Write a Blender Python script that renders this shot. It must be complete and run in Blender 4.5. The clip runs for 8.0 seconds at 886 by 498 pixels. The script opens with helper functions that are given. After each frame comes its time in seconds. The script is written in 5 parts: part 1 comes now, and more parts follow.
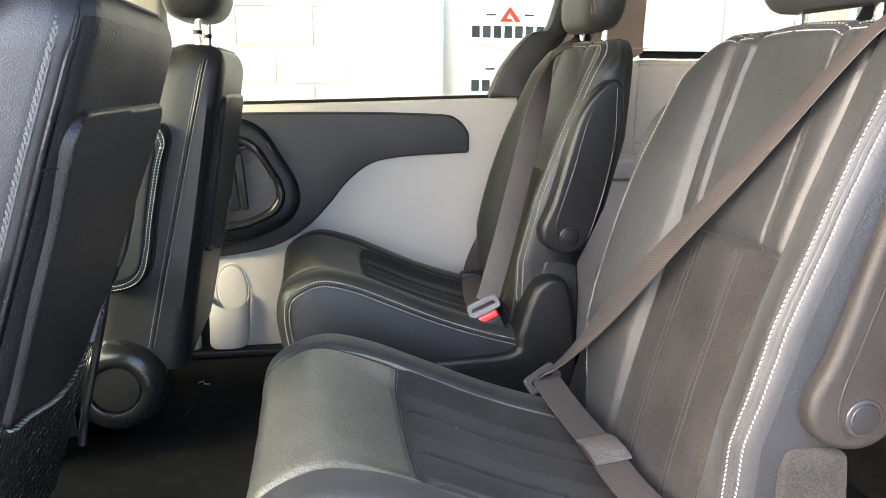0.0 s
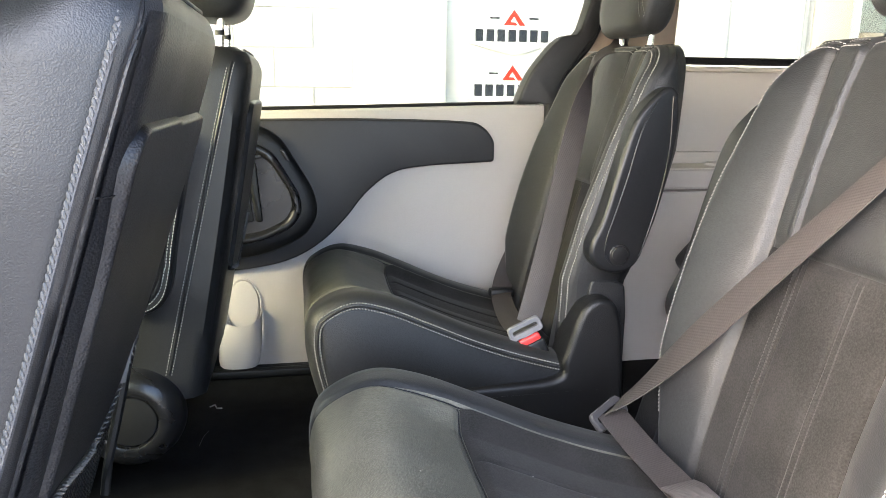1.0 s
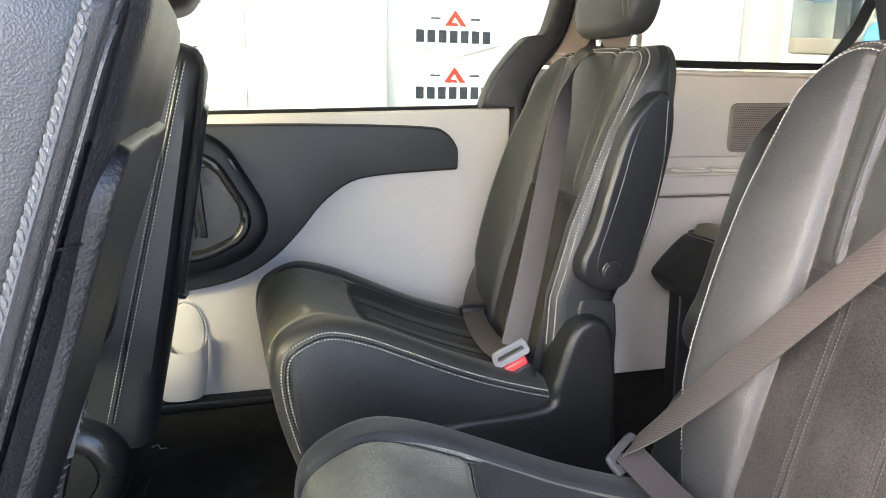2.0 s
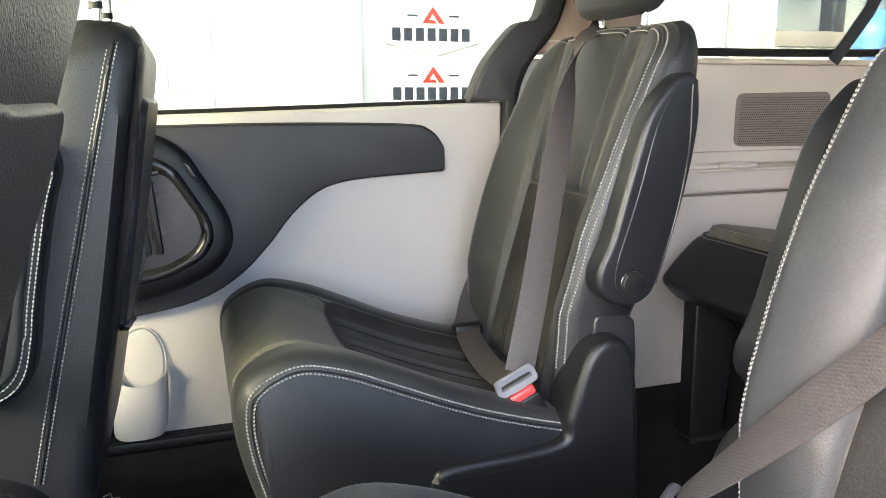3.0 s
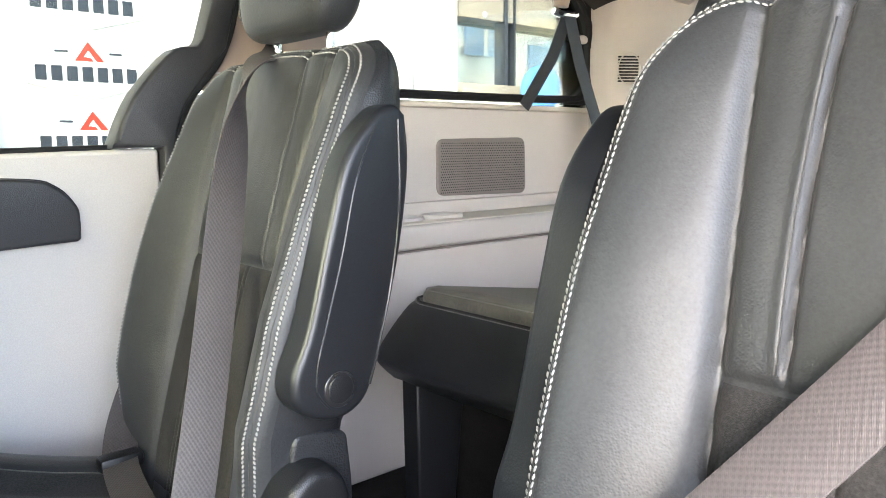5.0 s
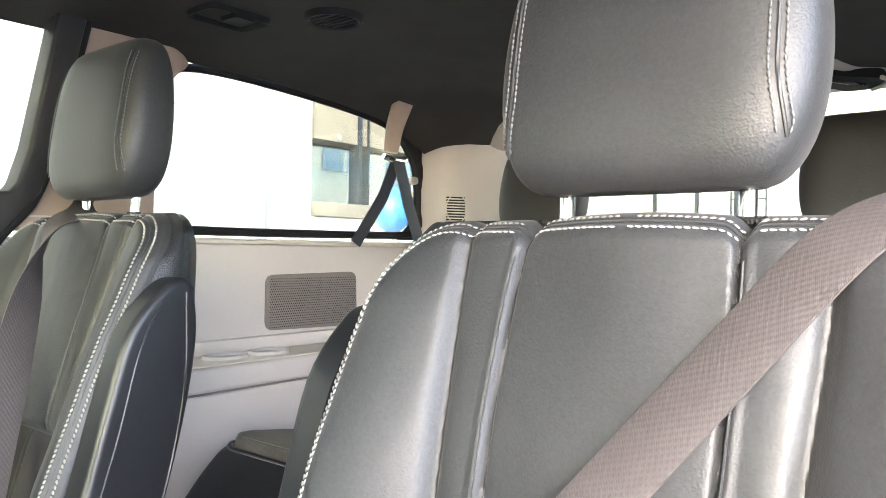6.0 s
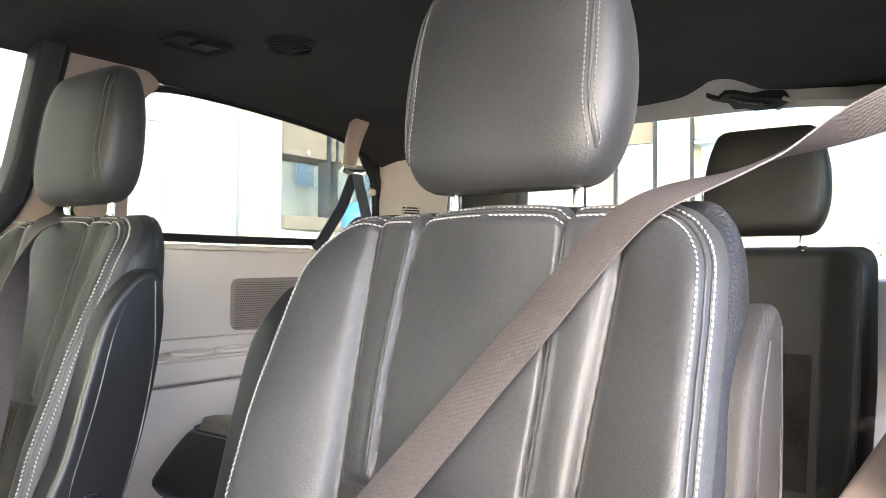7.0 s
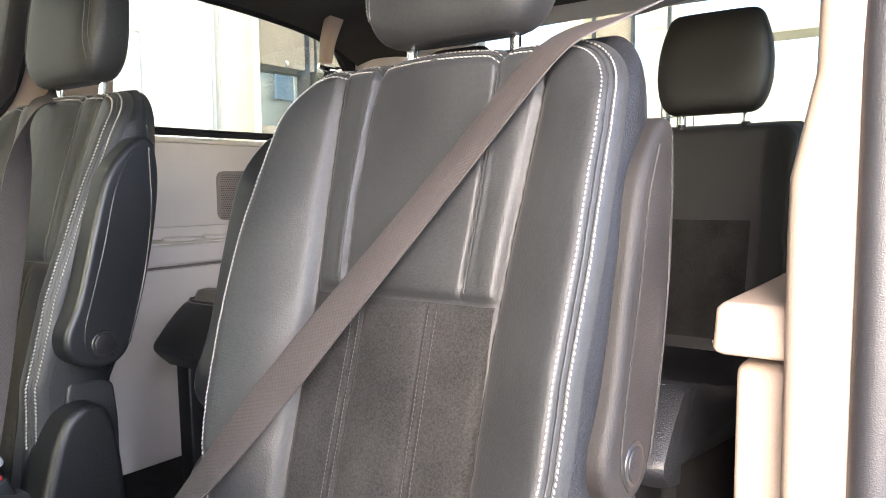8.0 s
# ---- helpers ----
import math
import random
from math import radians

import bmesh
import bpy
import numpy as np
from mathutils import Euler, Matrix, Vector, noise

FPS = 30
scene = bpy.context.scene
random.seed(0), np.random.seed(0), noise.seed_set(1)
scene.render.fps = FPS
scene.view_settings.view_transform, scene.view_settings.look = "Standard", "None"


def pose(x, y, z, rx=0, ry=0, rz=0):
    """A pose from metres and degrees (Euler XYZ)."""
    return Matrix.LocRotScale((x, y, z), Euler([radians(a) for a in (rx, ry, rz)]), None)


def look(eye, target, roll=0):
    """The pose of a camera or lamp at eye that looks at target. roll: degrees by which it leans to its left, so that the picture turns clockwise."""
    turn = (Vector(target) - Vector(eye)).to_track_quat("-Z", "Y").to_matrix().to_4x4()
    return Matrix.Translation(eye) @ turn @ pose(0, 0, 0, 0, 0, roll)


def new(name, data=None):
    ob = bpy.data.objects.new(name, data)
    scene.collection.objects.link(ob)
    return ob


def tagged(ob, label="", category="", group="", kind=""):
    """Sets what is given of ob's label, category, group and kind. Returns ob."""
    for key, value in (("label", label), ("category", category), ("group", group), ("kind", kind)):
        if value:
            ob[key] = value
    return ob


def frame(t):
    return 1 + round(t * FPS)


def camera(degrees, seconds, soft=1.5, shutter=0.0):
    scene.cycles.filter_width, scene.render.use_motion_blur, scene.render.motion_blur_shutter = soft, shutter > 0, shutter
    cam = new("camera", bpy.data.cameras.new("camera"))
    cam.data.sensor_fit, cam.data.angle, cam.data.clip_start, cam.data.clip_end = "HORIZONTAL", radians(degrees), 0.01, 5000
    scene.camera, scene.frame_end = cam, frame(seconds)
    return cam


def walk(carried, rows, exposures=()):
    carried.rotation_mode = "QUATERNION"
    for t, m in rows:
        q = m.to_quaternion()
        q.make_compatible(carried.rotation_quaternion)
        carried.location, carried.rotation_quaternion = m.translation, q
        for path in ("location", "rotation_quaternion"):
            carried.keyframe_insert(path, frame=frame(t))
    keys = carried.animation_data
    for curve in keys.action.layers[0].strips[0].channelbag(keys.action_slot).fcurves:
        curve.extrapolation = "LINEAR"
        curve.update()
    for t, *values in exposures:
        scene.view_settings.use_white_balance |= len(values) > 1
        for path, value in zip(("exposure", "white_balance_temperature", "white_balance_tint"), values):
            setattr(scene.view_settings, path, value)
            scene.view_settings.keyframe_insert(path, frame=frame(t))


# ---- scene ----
cam = camera(61.3, 8.0, soft=0.5)
PATH = [
    (0, (0.0518, -0.0077, 0.8093), (0.3667, 1.8403, 0.3917), 0.3),
    (0.5, (0.0134, 0.0499, 0.8141), (0.3379, 1.8970, 0.4022), 0.4),
    (1, (-0.0394, 0.1200, 0.8141), (0.3216, 1.9603, 0.4051), 0.7),
    (1.5, (-0.1018, 0.1958, 0.8160), (0.3821, 2.0093, 0.4099), 1.4),
    (3, (-0.0643, 0.4598, 0.7853), (0.5328, 2.2435, 0.3984), -0.2),
    (3.5, (0.0029, 0.5635, 0.7613), (0.6518, 2.3347, 0.4042), -1.0),
    (4, (0.0538, 0.6490, 0.7594), (0.8736, 2.3587, 0.4531), -1.2),
    (4.2, (0.0797, 0.6787, 0.7622), (0.9878, 2.3434, 0.4666), -1.0),
    (5.3, (0.1229, 0.7315, 0.7805), (1.4774, 2.0765, 0.5702), 0.3),
    (5.5, (0.1315, 0.7133, 0.8006), (1.5398, 2.0112, 0.6605), 0.8),
    (6, (0.1363, 0.6134, 0.8525), (1.6339, 1.8154, 0.8582), 0.8),
    (6.5, (0.1075, 0.5290, 0.8573), (1.6291, 1.6992, 0.8899), 0.6),
    (7, (0.0432, 0.4560, 0.8227), (1.5773, 1.6090, 0.8698), 0.5),
    (7.5, (-0.0173, 0.3917, 0.7766), (1.5322, 1.5254, 0.7517), 0.3),
    (8, (-0.0422, 0.3542, 0.7325), (1.5091, 1.4736, 0.5770), -0.6),
]
walk(cam, [(t, look(eye, target, roll)) for t, eye, target, roll in PATH], [(0.0, 4.03, 6300, 14), (1.5, 4.22, 6300, 14), (3.0, 4.33, 6150, 14), (4.0, 4.47, 6050, 13), (5.5, 4.69, 5800, 12), (6.5, 4.47, 5850, 13), (8.0, 4.05, 6000, 16)])

# ---- light ----
world = bpy.data.worlds.new("sky")
scene.world = world
world.use_nodes = True
wn = world.node_tree.nodes
sky = wn.new("ShaderNodeTexSky")
sky.sky_type, sky.sun_disc = "NISHITA", False
sky.air_density, sky.dust_density, sky.ozone_density = 0.9, 2.2, 0.8
sky.sun_elevation, sky.sun_rotation = radians(23), radians(242)
world.node_tree.links.new(sky.outputs[0], wn["Background"].inputs[0])
wn["Background"].inputs[1].default_value = 0.115
sun_data = bpy.data.lights.new("sun", "SUN")
sun_data.energy, sun_data.angle, sun_data.color = 0.95, radians(105), (1.0, 0.985, 0.965)
sun = new("sun", sun_data)
sun.matrix_world = look((-5.0, -1.4, 3.0), (0.0, 1.2, 0.5))


# ---- materials ----
def mat(name, col, rough=0.5, metal=0.0, var=0.25, scale=8.0, bump=0.0, bscale=300.0, kind="noise", spec=0.5, coat=0.0, crease=0.0, sheen=0.0):
    """A surface with colour variation at a large and a small scale, and a fine relief."""
    m = bpy.data.materials.new(name)
    m.use_nodes = True
    n, l = m.node_tree.nodes, m.node_tree.links
    b = n["Principled BSDF"]
    b.inputs["Roughness"].default_value = rough
    b.inputs["Metallic"].default_value = metal
    b.inputs["Specular IOR Level"].default_value = spec
    b.inputs["Coat Weight"].default_value = coat
    b.inputs["Coat Roughness"].default_value = 0.34
    b.inputs["Sheen Weight"].default_value, b.inputs["Sheen Roughness"].default_value = sheen, 0.45
    tc = n.new("ShaderNodeTexCoord")
    big = n.new("ShaderNodeTexNoise")
    big.inputs["Scale"].default_value, big.inputs["Detail"].default_value = scale, 6
    fine = n.new("ShaderNodeTexNoise")
    fine.inputs["Scale"].default_value, fine.inputs["Detail"].default_value = bscale * 0.5, 3
    for t in (big, fine):
        l.new(tc.outputs["Object"], t.inputs["Vector"])
    add = n.new("ShaderNodeMath")
    add.operation = "ADD"
    l.new(big.outputs["Fac"], add.inputs[0])
    l.new(fine.outputs["Fac"], add.inputs[1])
    ramp = n.new("ShaderNodeMapRange")
    ramp.inputs["From Min"].default_value, ramp.inputs["From Max"].default_value = 0.75, 1.25
    l.new(add.outputs[0], ramp.inputs["Value"])
    mix = n.new("ShaderNodeMix")
    mix.data_type = "RGBA"
    mix.inputs[6].default_value = (*[c * (1 - var) for c in col], 1)
    mix.inputs[7].default_value = (*[min(1, c * (1 + var)) for c in col], 1)
    l.new(ramp.outputs[0], mix.inputs[0])
    l.new(mix.outputs[2], b.inputs["Base Color"])
    rr = n.new("ShaderNodeMapRange")
    rr.inputs["To Min"].default_value, rr.inputs["To Max"].default_value = max(0.02, rough - 0.07), min(1, rough + 0.07)
    l.new(big.outputs["Fac"], rr.inputs["Value"])
    l.new(rr.outputs[0], b.inputs["Roughness"])
    if bump:
        if kind == "grain":
            rel = n.new("ShaderNodeTexVoronoi")
            rel.feature = "SMOOTH_F1"
            rel.inputs["Scale"].default_value = bscale
            out = rel.outputs["Distance"]
        elif kind == "weave":
            w1, w2 = n.new("ShaderNodeTexWave"), n.new("ShaderNodeTexWave")
            w1.bands_direction, w2.bands_direction = "X", "Z"
            mx = n.new("ShaderNodeMath")
            mx.operation = "MULTIPLY"
            for k, w in enumerate((w1, w2)):
                w.inputs["Scale"].default_value, w.inputs["Distortion"].default_value = bscale, 0.1
                l.new(tc.outputs["Object"], w.inputs["Vector"])
                l.new(w.outputs["Fac"], mx.inputs[k])
            rel, out = None, mx.outputs[0]
        else:
            rel = n.new("ShaderNodeTexNoise")
            rel.inputs["Scale"].default_value, rel.inputs["Detail"].default_value = bscale, 4
            out = rel.outputs["Fac"]
        if rel:
            l.new(tc.outputs["Object"], rel.inputs["Vector"])
        bp = n.new("ShaderNodeBump")
        bp.inputs["Strength"].default_value, bp.inputs["Distance"].default_value = bump, 0.001
        l.new(out, bp.inputs["Height"])
        l.new(bp.outputs[0], b.inputs["Normal"])
        if crease:
            cr = n.new("ShaderNodeTexNoise")
            cr.inputs["Scale"].default_value, cr.inputs["Detail"].default_value, cr.inputs["Distortion"].default_value = 30, 4, 0.6
            mp = n.new("ShaderNodeMapping")
            mp.inputs["Scale"].default_value = (2.2, 1.6, 4.5)
            l.new(tc.outputs["Object"], mp.inputs["Vector"])
            l.new(mp.outputs[0], cr.inputs["Vector"])
            b2 = n.new("ShaderNodeBump")
            b2.inputs["Strength"].default_value, b2.inputs["Distance"].default_value = crease, 0.004
            l.new(cr.outputs["Fac"], b2.inputs["Height"])
            l.new(b2.outputs[0], bp.inputs["Normal"])
    return m


LEATHER = mat("black_leather", (0.0190, 0.0198, 0.0209), 0.50, var=0.24, bump=0.26, bscale=560, kind="grain", spec=0.38, crease=0.03, sheen=0.05)
# darker copy of the black leather: shade on sides and backs put into the colour
LEATHER_SHADED = mat("black_leather_shaded", (0.0100, 0.0108, 0.0130), 0.41, var=0.26, bump=0.55, bscale=480, kind="grain", spec=0.36, crease=0.05)
LEATHER_COARSE = mat("coarse_black_leather", (0.0125, 0.013, 0.0145), 0.42, var=0.25, bump=0.32, bscale=820, kind="grain", crease=0.05)
# the same black leather, lightened to olive for window light reflected off the seat tops
LEATHER_SHEEN = mat("olive_sheen_black_leather", (0.102, 0.099, 0.079), 0.42, var=0.28, scale=12, bump=0.62, bscale=460, kind="grain", spec=0.55, crease=0.09)
GREY_LEATHER = mat("grey_leather_cord", (0.066, 0.066, 0.070), 0.42, var=0.2, bump=0.4, bscale=700, kind="grain")
PALE_WEB = mat("pale_webbing", (0.085, 0.076, 0.073), 0.4, var=0.15, bump=0.6, bscale=260, kind="weave")
SUEDE = mat("black_suede", (0.0166, 0.0158, 0.0153), 0.92, var=0.62, scale=11, bump=0.35, bscale=900, spec=0.25, sheen=0.05)
THREAD_PALE = mat("silver_thread", (0.30, 0.30, 0.30), 0.6, var=0.1, scale=60)
THREAD_DARK = mat("dark_grey_thread", (0.032, 0.031, 0.030), 0.75, var=0.1, scale=60)
THREAD_GREY = mat("grey_thread", (0.085, 0.085, 0.085), 0.7, var=0.1, scale=60)
BLACK_PLASTIC = mat("black_plastic", (0.0068, 0.0072, 0.0085), 0.40, var=0.15, bump=0.4, bscale=800, kind="grain", spec=0.36)
DOOR_DARK = mat("charcoal_door_trim", (0.0205, 0.0200, 0.0228), 0.48, var=0.16, bump=0.35, bscale=700, kind="grain")
SATIN = mat("satin_black", (0.011, 0.011, 0.0125), 0.28, var=0.1, bump=0.1, bscale=500)
GREY_TRIM = mat("light_grey_trim", (0.475, 0.442, 0.422), 0.6, var=0.06, scale=3, bump=0.25, bscale=800, kind="grain")
BEIGE_TRIM = mat("beige_trim", (0.34, 0.262, 0.213), 0.62, var=0.06, scale=3, bump=0.2, bscale=800, kind="grain")
WARM_TRIM = mat("warm_grey_trim", (0.50, 0.46, 0.40), 0.55, var=0.06, scale=3, bump=0.2, bscale=800, kind="grain")
ARM_BLACK = mat("smooth_black_vinyl", (0.0088, 0.0096, 0.0116), 0.38, var=0.2, bump=0.14, bscale=700, kind="grain", spec=0.36, crease=0.03)
ARM_VINYL = mat("brown_black_vinyl", (0.0135, 0.0121, 0.0116), 0.58, var=0.3, scale=14, bump=0.3, bscale=900, kind="grain", spec=0.25)
CARPET = mat("black_carpet", (0.013, 0.0125, 0.0125), 0.95, var=0.4, scale=20, bump=0.8, bscale=700, spec=0.1)
HEADLINER = mat("dark_headliner_cloth", (0.046, 0.043, 0.041), 0.95, var=0.15, bump=0.3, bscale=900, spec=0.15)


def webbing(name, col, dot, rough=0.55):
    """Woven strap: ribs along its edges and staggered dots down the middle, laid out on the strap's own width and length."""
    m = mat(name, col, rough, var=0.14, bump=0.2, bscale=400)
    n, l = m.node_tree.nodes, m.node_tree.links
    b = n["Principled BSDF"]
    uv = n.new("ShaderNodeUVMap")
    sep = n.new("ShaderNodeSeparateXYZ")
    l.new(uv.outputs[0], sep.inputs[0])

    def calc(op, p, q=None):
        k = n.new("ShaderNodeMath")
        k.operation = op
        for i, v in enumerate((p, q)):
            if v is None:
                continue
            if isinstance(v, (int, float)):
                k.inputs[i].default_value = v
            else:
                l.new(v, k.inputs[i])
        return k.outputs[0]

    def wave(v, per, shift=0.0):
        return calc("SINE", calc("ADD", calc("MULTIPLY", v, 2 * math.pi / per), shift))
    u, v = sep.outputs[0], sep.outputs[1]
    dots = calc("MULTIPLY", wave(u, 0.0052), wave(v, 0.0062))
    twill = wave(calc("ADD", u, v), 0.0016)
    height = calc("ADD", calc("MULTIPLY", dots, 0.7), calc("MULTIPLY", twill, 0.3))
    bp = n.new("ShaderNodeBump")
    bp.inputs["Strength"].default_value, bp.inputs["Distance"].default_value = 0.4, 0.0006
    l.new(height, bp.inputs["Height"])
    l.new(bp.outputs[0], b.inputs["Normal"])
    old = b.inputs["Base Color"].links[0].from_socket
    mix = n.new("ShaderNodeMix")
    mix.data_type = "RGBA"
    mix.blend_type = "MULTIPLY"
    mix.inputs[7].default_value = (dot, dot, dot, 1)
    l.new(calc("GREATER_THAN", dots, 0.25), mix.inputs[0])
    l.new(old, mix.inputs[6])
    l.new(mix.outputs[2], b.inputs["Base Color"])
    return m


WEBBING = webbing("brown_grey_webbing", (0.048, 0.041, 0.040), 0.74)
WEBBING_DARK = webbing("dark_webbing", (0.028, 0.033, 0.043), 0.8)
BLACK_VINYL = mat("black_vinyl", (0.0125, 0.0118, 0.0118), 0.5, var=0.25, bump=0.4, bscale=900, kind="grain")
THREAD = mat("pale_thread", (0.205, 0.20, 0.192), 0.8, var=0.2, scale=160)
CHROME = mat("brushed_steel", (0.72, 0.72, 0.72), 0.18, 1.0, var=0.05)
STEEL = mat("grey_latch_plate", (0.16, 0.16, 0.18), 0.45, 0.0, var=0.1)
TONGUE = mat("dark_grey_latch_plate", (0.045, 0.044, 0.047), 0.35, var=0.15)
RED = mat("red_plastic", (0.62, 0.05, 0.05), 0.35, var=0.08)
GRILLE = mat("taupe_grille", (0.17, 0.15, 0.14), 0.6, var=0.1)
RUBBER = mat("black_rubber", (0.008, 0.008, 0.009), 0.7, var=0.2, spec=0.3)
WALL_WHITE = mat("white_painted_wall", (0.72, 0.72, 0.68), 0.8, var=0.03, scale=2, bump=0.2, bscale=60)
CREAM = mat("cream_painted_column", (0.58, 0.55, 0.42), 0.8, var=0.06, scale=2)
MORTAR = mat("pale_mortar", (0.56, 0.56, 0.54), 0.9, var=0.06, scale=4)
CONCRETE = mat("grey_concrete", (0.36, 0.35, 0.33), 0.85, var=0.2, scale=2, bump=0.4, bscale=40)
SIGN_WHITE = mat("sign_panel", (0.78, 0.80, 0.82), 0.5, var=0.03)
SIGN_GREY = mat("sign_grey", (0.36, 0.38, 0.41), 0.6, var=0.03)
SIGN_EDGE = mat("sign_border", (0.60, 0.62, 0.64), 0.6, var=0.03)
SIGN_DARK = mat("sign_slate", (0.022, 0.028, 0.040), 0.6, var=0.05)
SIGN_RED = mat("sign_red", (0.55, 0.035, 0.015), 0.5, var=0.05)
BLUE = mat("blue_balloon", (0.06, 0.25, 0.70), 0.25, var=0.1)
def glass_mat(name, tint):
    m = bpy.data.materials.new(name)
    m.use_nodes = True
    gn, gl = m.node_tree.nodes, m.node_tree.links
    tr, gs, fr, mx = (gn.new("ShaderNode" + k) for k in ("BsdfTransparent", "BsdfGlossy", "Fresnel", "MixShader"))
    gs.inputs["Roughness"].default_value = 0.02
    tr.inputs[0].default_value = (*tint, 1)
    fr.inputs[0].default_value = 1.3
    gl.new(fr.outputs[0], mx.inputs[0])
    gl.new(tr.outputs[0], mx.inputs[1])
    gl.new(gs.outputs[0], mx.inputs[2])
    gl.new(mx.outputs[0], gn["Material Output"].inputs[0])
    return m


GLASS = glass_mat("clear_glass", (0.93, 0.95, 0.94))
GLASS_DARK = glass_mat("tinted_glass", (0.56, 0.575, 0.53))
GLASS_GREEN = glass_mat("green_tinted_glass", (0.88, 0.91, 0.78))
GLASS_BLUE = mat("blue_far_glass", (0.34, 0.48, 0.66), 0.3, var=0.2, scale=3)


# ---- building helpers ----
def spline(pts, n):
    """n points along a smooth curve through pts."""
    p = [np.array(q, float) for q in pts]
    p = [2 * p[0] - p[1], *p, 2 * p[-1] - p[-2]]
    out = []
    for k in range(n):
        u = k / (n - 1) * (len(p) - 3)
        i = min(int(u), len(p) - 4)
        f = u - i
        a, b, c, d = p[i:i + 4]
        out.append(0.5 * (2 * b + (c - a) * f + (2 * a - 5 * b + 4 * c - d) * f * f + (3 * b - a - 3 * c + d) * f ** 3))
    return out


def smooth(a, lo, hi):
    t = min(1, max(0, (a - lo) / (hi - lo)))
    return t * t * (3 - 2 * t)


def table(pairs):
    xs, ys = zip(*pairs)
    return lambda v: float(np.interp(v, xs, ys))


def thing(name, at, label, category, group="", kind=""):
    ob = new(name)
    ob.empty_display_size = 0.05
    ob.location = at
    return tagged(ob, label, category, group, kind)


def part(name, geo, material, parent=None, label="", shade=True):
    """One mesh object. geo: a bmesh or (verts, faces), in world metres."""
    me = bpy.data.meshes.new(name)
    if isinstance(geo, tuple):
        me.from_pydata([tuple(v) for v in geo[0]], [], geo[1])
    else:
        geo.to_mesh(me)
        geo.free()
    me.materials.append(material)
    if shade:
        me.polygons.foreach_set("use_smooth", [True] * len(me.polygons))
        me.set_sharp_from_angle(angle=radians(40))
    me.update()
    ob = new(name, me)
    if parent:
        ob.parent = parent
        if parent.type == "EMPTY":
            ob.matrix_parent_inverse = Matrix.Translation(-parent.location)
    if label:
        ob["label"] = label
    return ob


def fixed(name, geo, material, label="", category="", kind="structure", shade=True):
    return tagged(part(name, geo, material, None, "", shade), label, category, "", kind)


def join(*geos):
    v, f = [], []
    for gv, gf in geos:
        n = len(v)
        v += [tuple(p) for p in gv]
        f += [tuple(i + n for i in q) for q in gf]
    return v, f


def loft(rings, closed=True, cap=True):
    n = len(rings[0])
    v = [tuple(p) for r in rings for p in r]
    f = []
    for i in range(len(rings) - 1):
        for j in range(n if closed else n - 1):
            k = (j + 1) % n
            f.append((i * n + j, i * n + k, (i + 1) * n + k, (i + 1) * n + j))
    if cap and closed:
        f.append(tuple(range(n))[::-1])
        f.append(tuple((len(rings) - 1) * n + j for j in range(n)))
    return v, f


def box(x0, x1, y0, y1, z0, z1, bevel=0.0, seg=2):
    bm = bmesh.new()
    bmesh.ops.create_cube(bm, size=1)
    for q in bm.verts:
        q.co = Vector(((x0 + x1) / 2 + q.co.x * (x1 - x0), (y0 + y1) / 2 + q.co.y * (y1 - y0), (z0 + z1) / 2 + q.co.z * (z1 - z0)))
    if bevel:
        bmesh.ops.bevel(bm, geom=bm.edges[:], offset=bevel, segments=seg, profile=0.5, affect="EDGES")
    return bm


def slab(outline, y0, y1, bevel=0.004, seg=3, hole=None):
    """An outline in x and z, drawn out from y0 (the face towards the cabin) to y1, with a rounded rim on the y0 side."""
    s = 1 if y1 > y0 else -1
    n = len(outline)
    c = np.mean(np.array(outline, float), axis=0)
    o = np.array(outline, float)
    nxt, prv = np.roll(o, -1, 0), np.roll(o, 1, 0)
    tang = nxt - prv
    nrm = np.stack([tang[:, 1], -tang[:, 0]], 1)
    nrm /= np.linalg.norm(nrm, axis=1)[:, None] + 1e-9
    area = 0.5 * np.sum(o[:, 0] * nxt[:, 1] - nxt[:, 0] * o[:, 1])
    if area > 0:
        nrm = -nrm
    rings = [[(p[0], y1, p[1]) for p in o]]
    for k in range(seg + 1):
        a = k / seg * math.pi / 2
        q = o + nrm * bevel * (1 - math.cos(a))
        rings.append([(p[0], y0 + s * bevel * (1 - math.sin(a)), p[1]) for p in q])
    return loft(rings)


def rounded(pts, r=0.02, n=5):
    """A polygon with its corners rounded."""
    out = []
    m = len(pts)
    for i in range(m):
        a, b, c = (np.array(pts[(i + k) % m], float) for k in (-1, 0, 1))
        ra = min(r, 0.45 * np.linalg.norm(a - b), 0.45 * np.linalg.norm(c - b))
        p, q = b + (a - b) / np.linalg.norm(a - b) * ra, b + (c - b) / np.linalg.norm(c - b) * ra
        for k in range(n + 1):
            u = k / n
            out.append(tuple((1 - u) ** 2 * p + 2 * u * (1 - u) * b + u * u * q))
    return out


def tube(pts, r, n=10):
    pts = [Vector(p) for p in pts]
    rings = []
    up = Vector((0.13, 0.21, 0.97))
    for i, p in enumerate(pts):
        d = (pts[min(i + 1, len(pts) - 1)] - pts[max(i - 1, 0)]).normalized()
        a = d.cross(up)
        a = (a if a.length > 0.05 else d.cross(Vector((1, 0, 0)))).normalized()
        b = d.cross(a)
        rr = r[i] if isinstance(r, (list, tuple)) else r
        rings.append([p + rr * (math.cos(t) * a + math.sin(t) * b) for t in [2 * math.pi * k / n for k in range(n)]])
    return loft(rings)


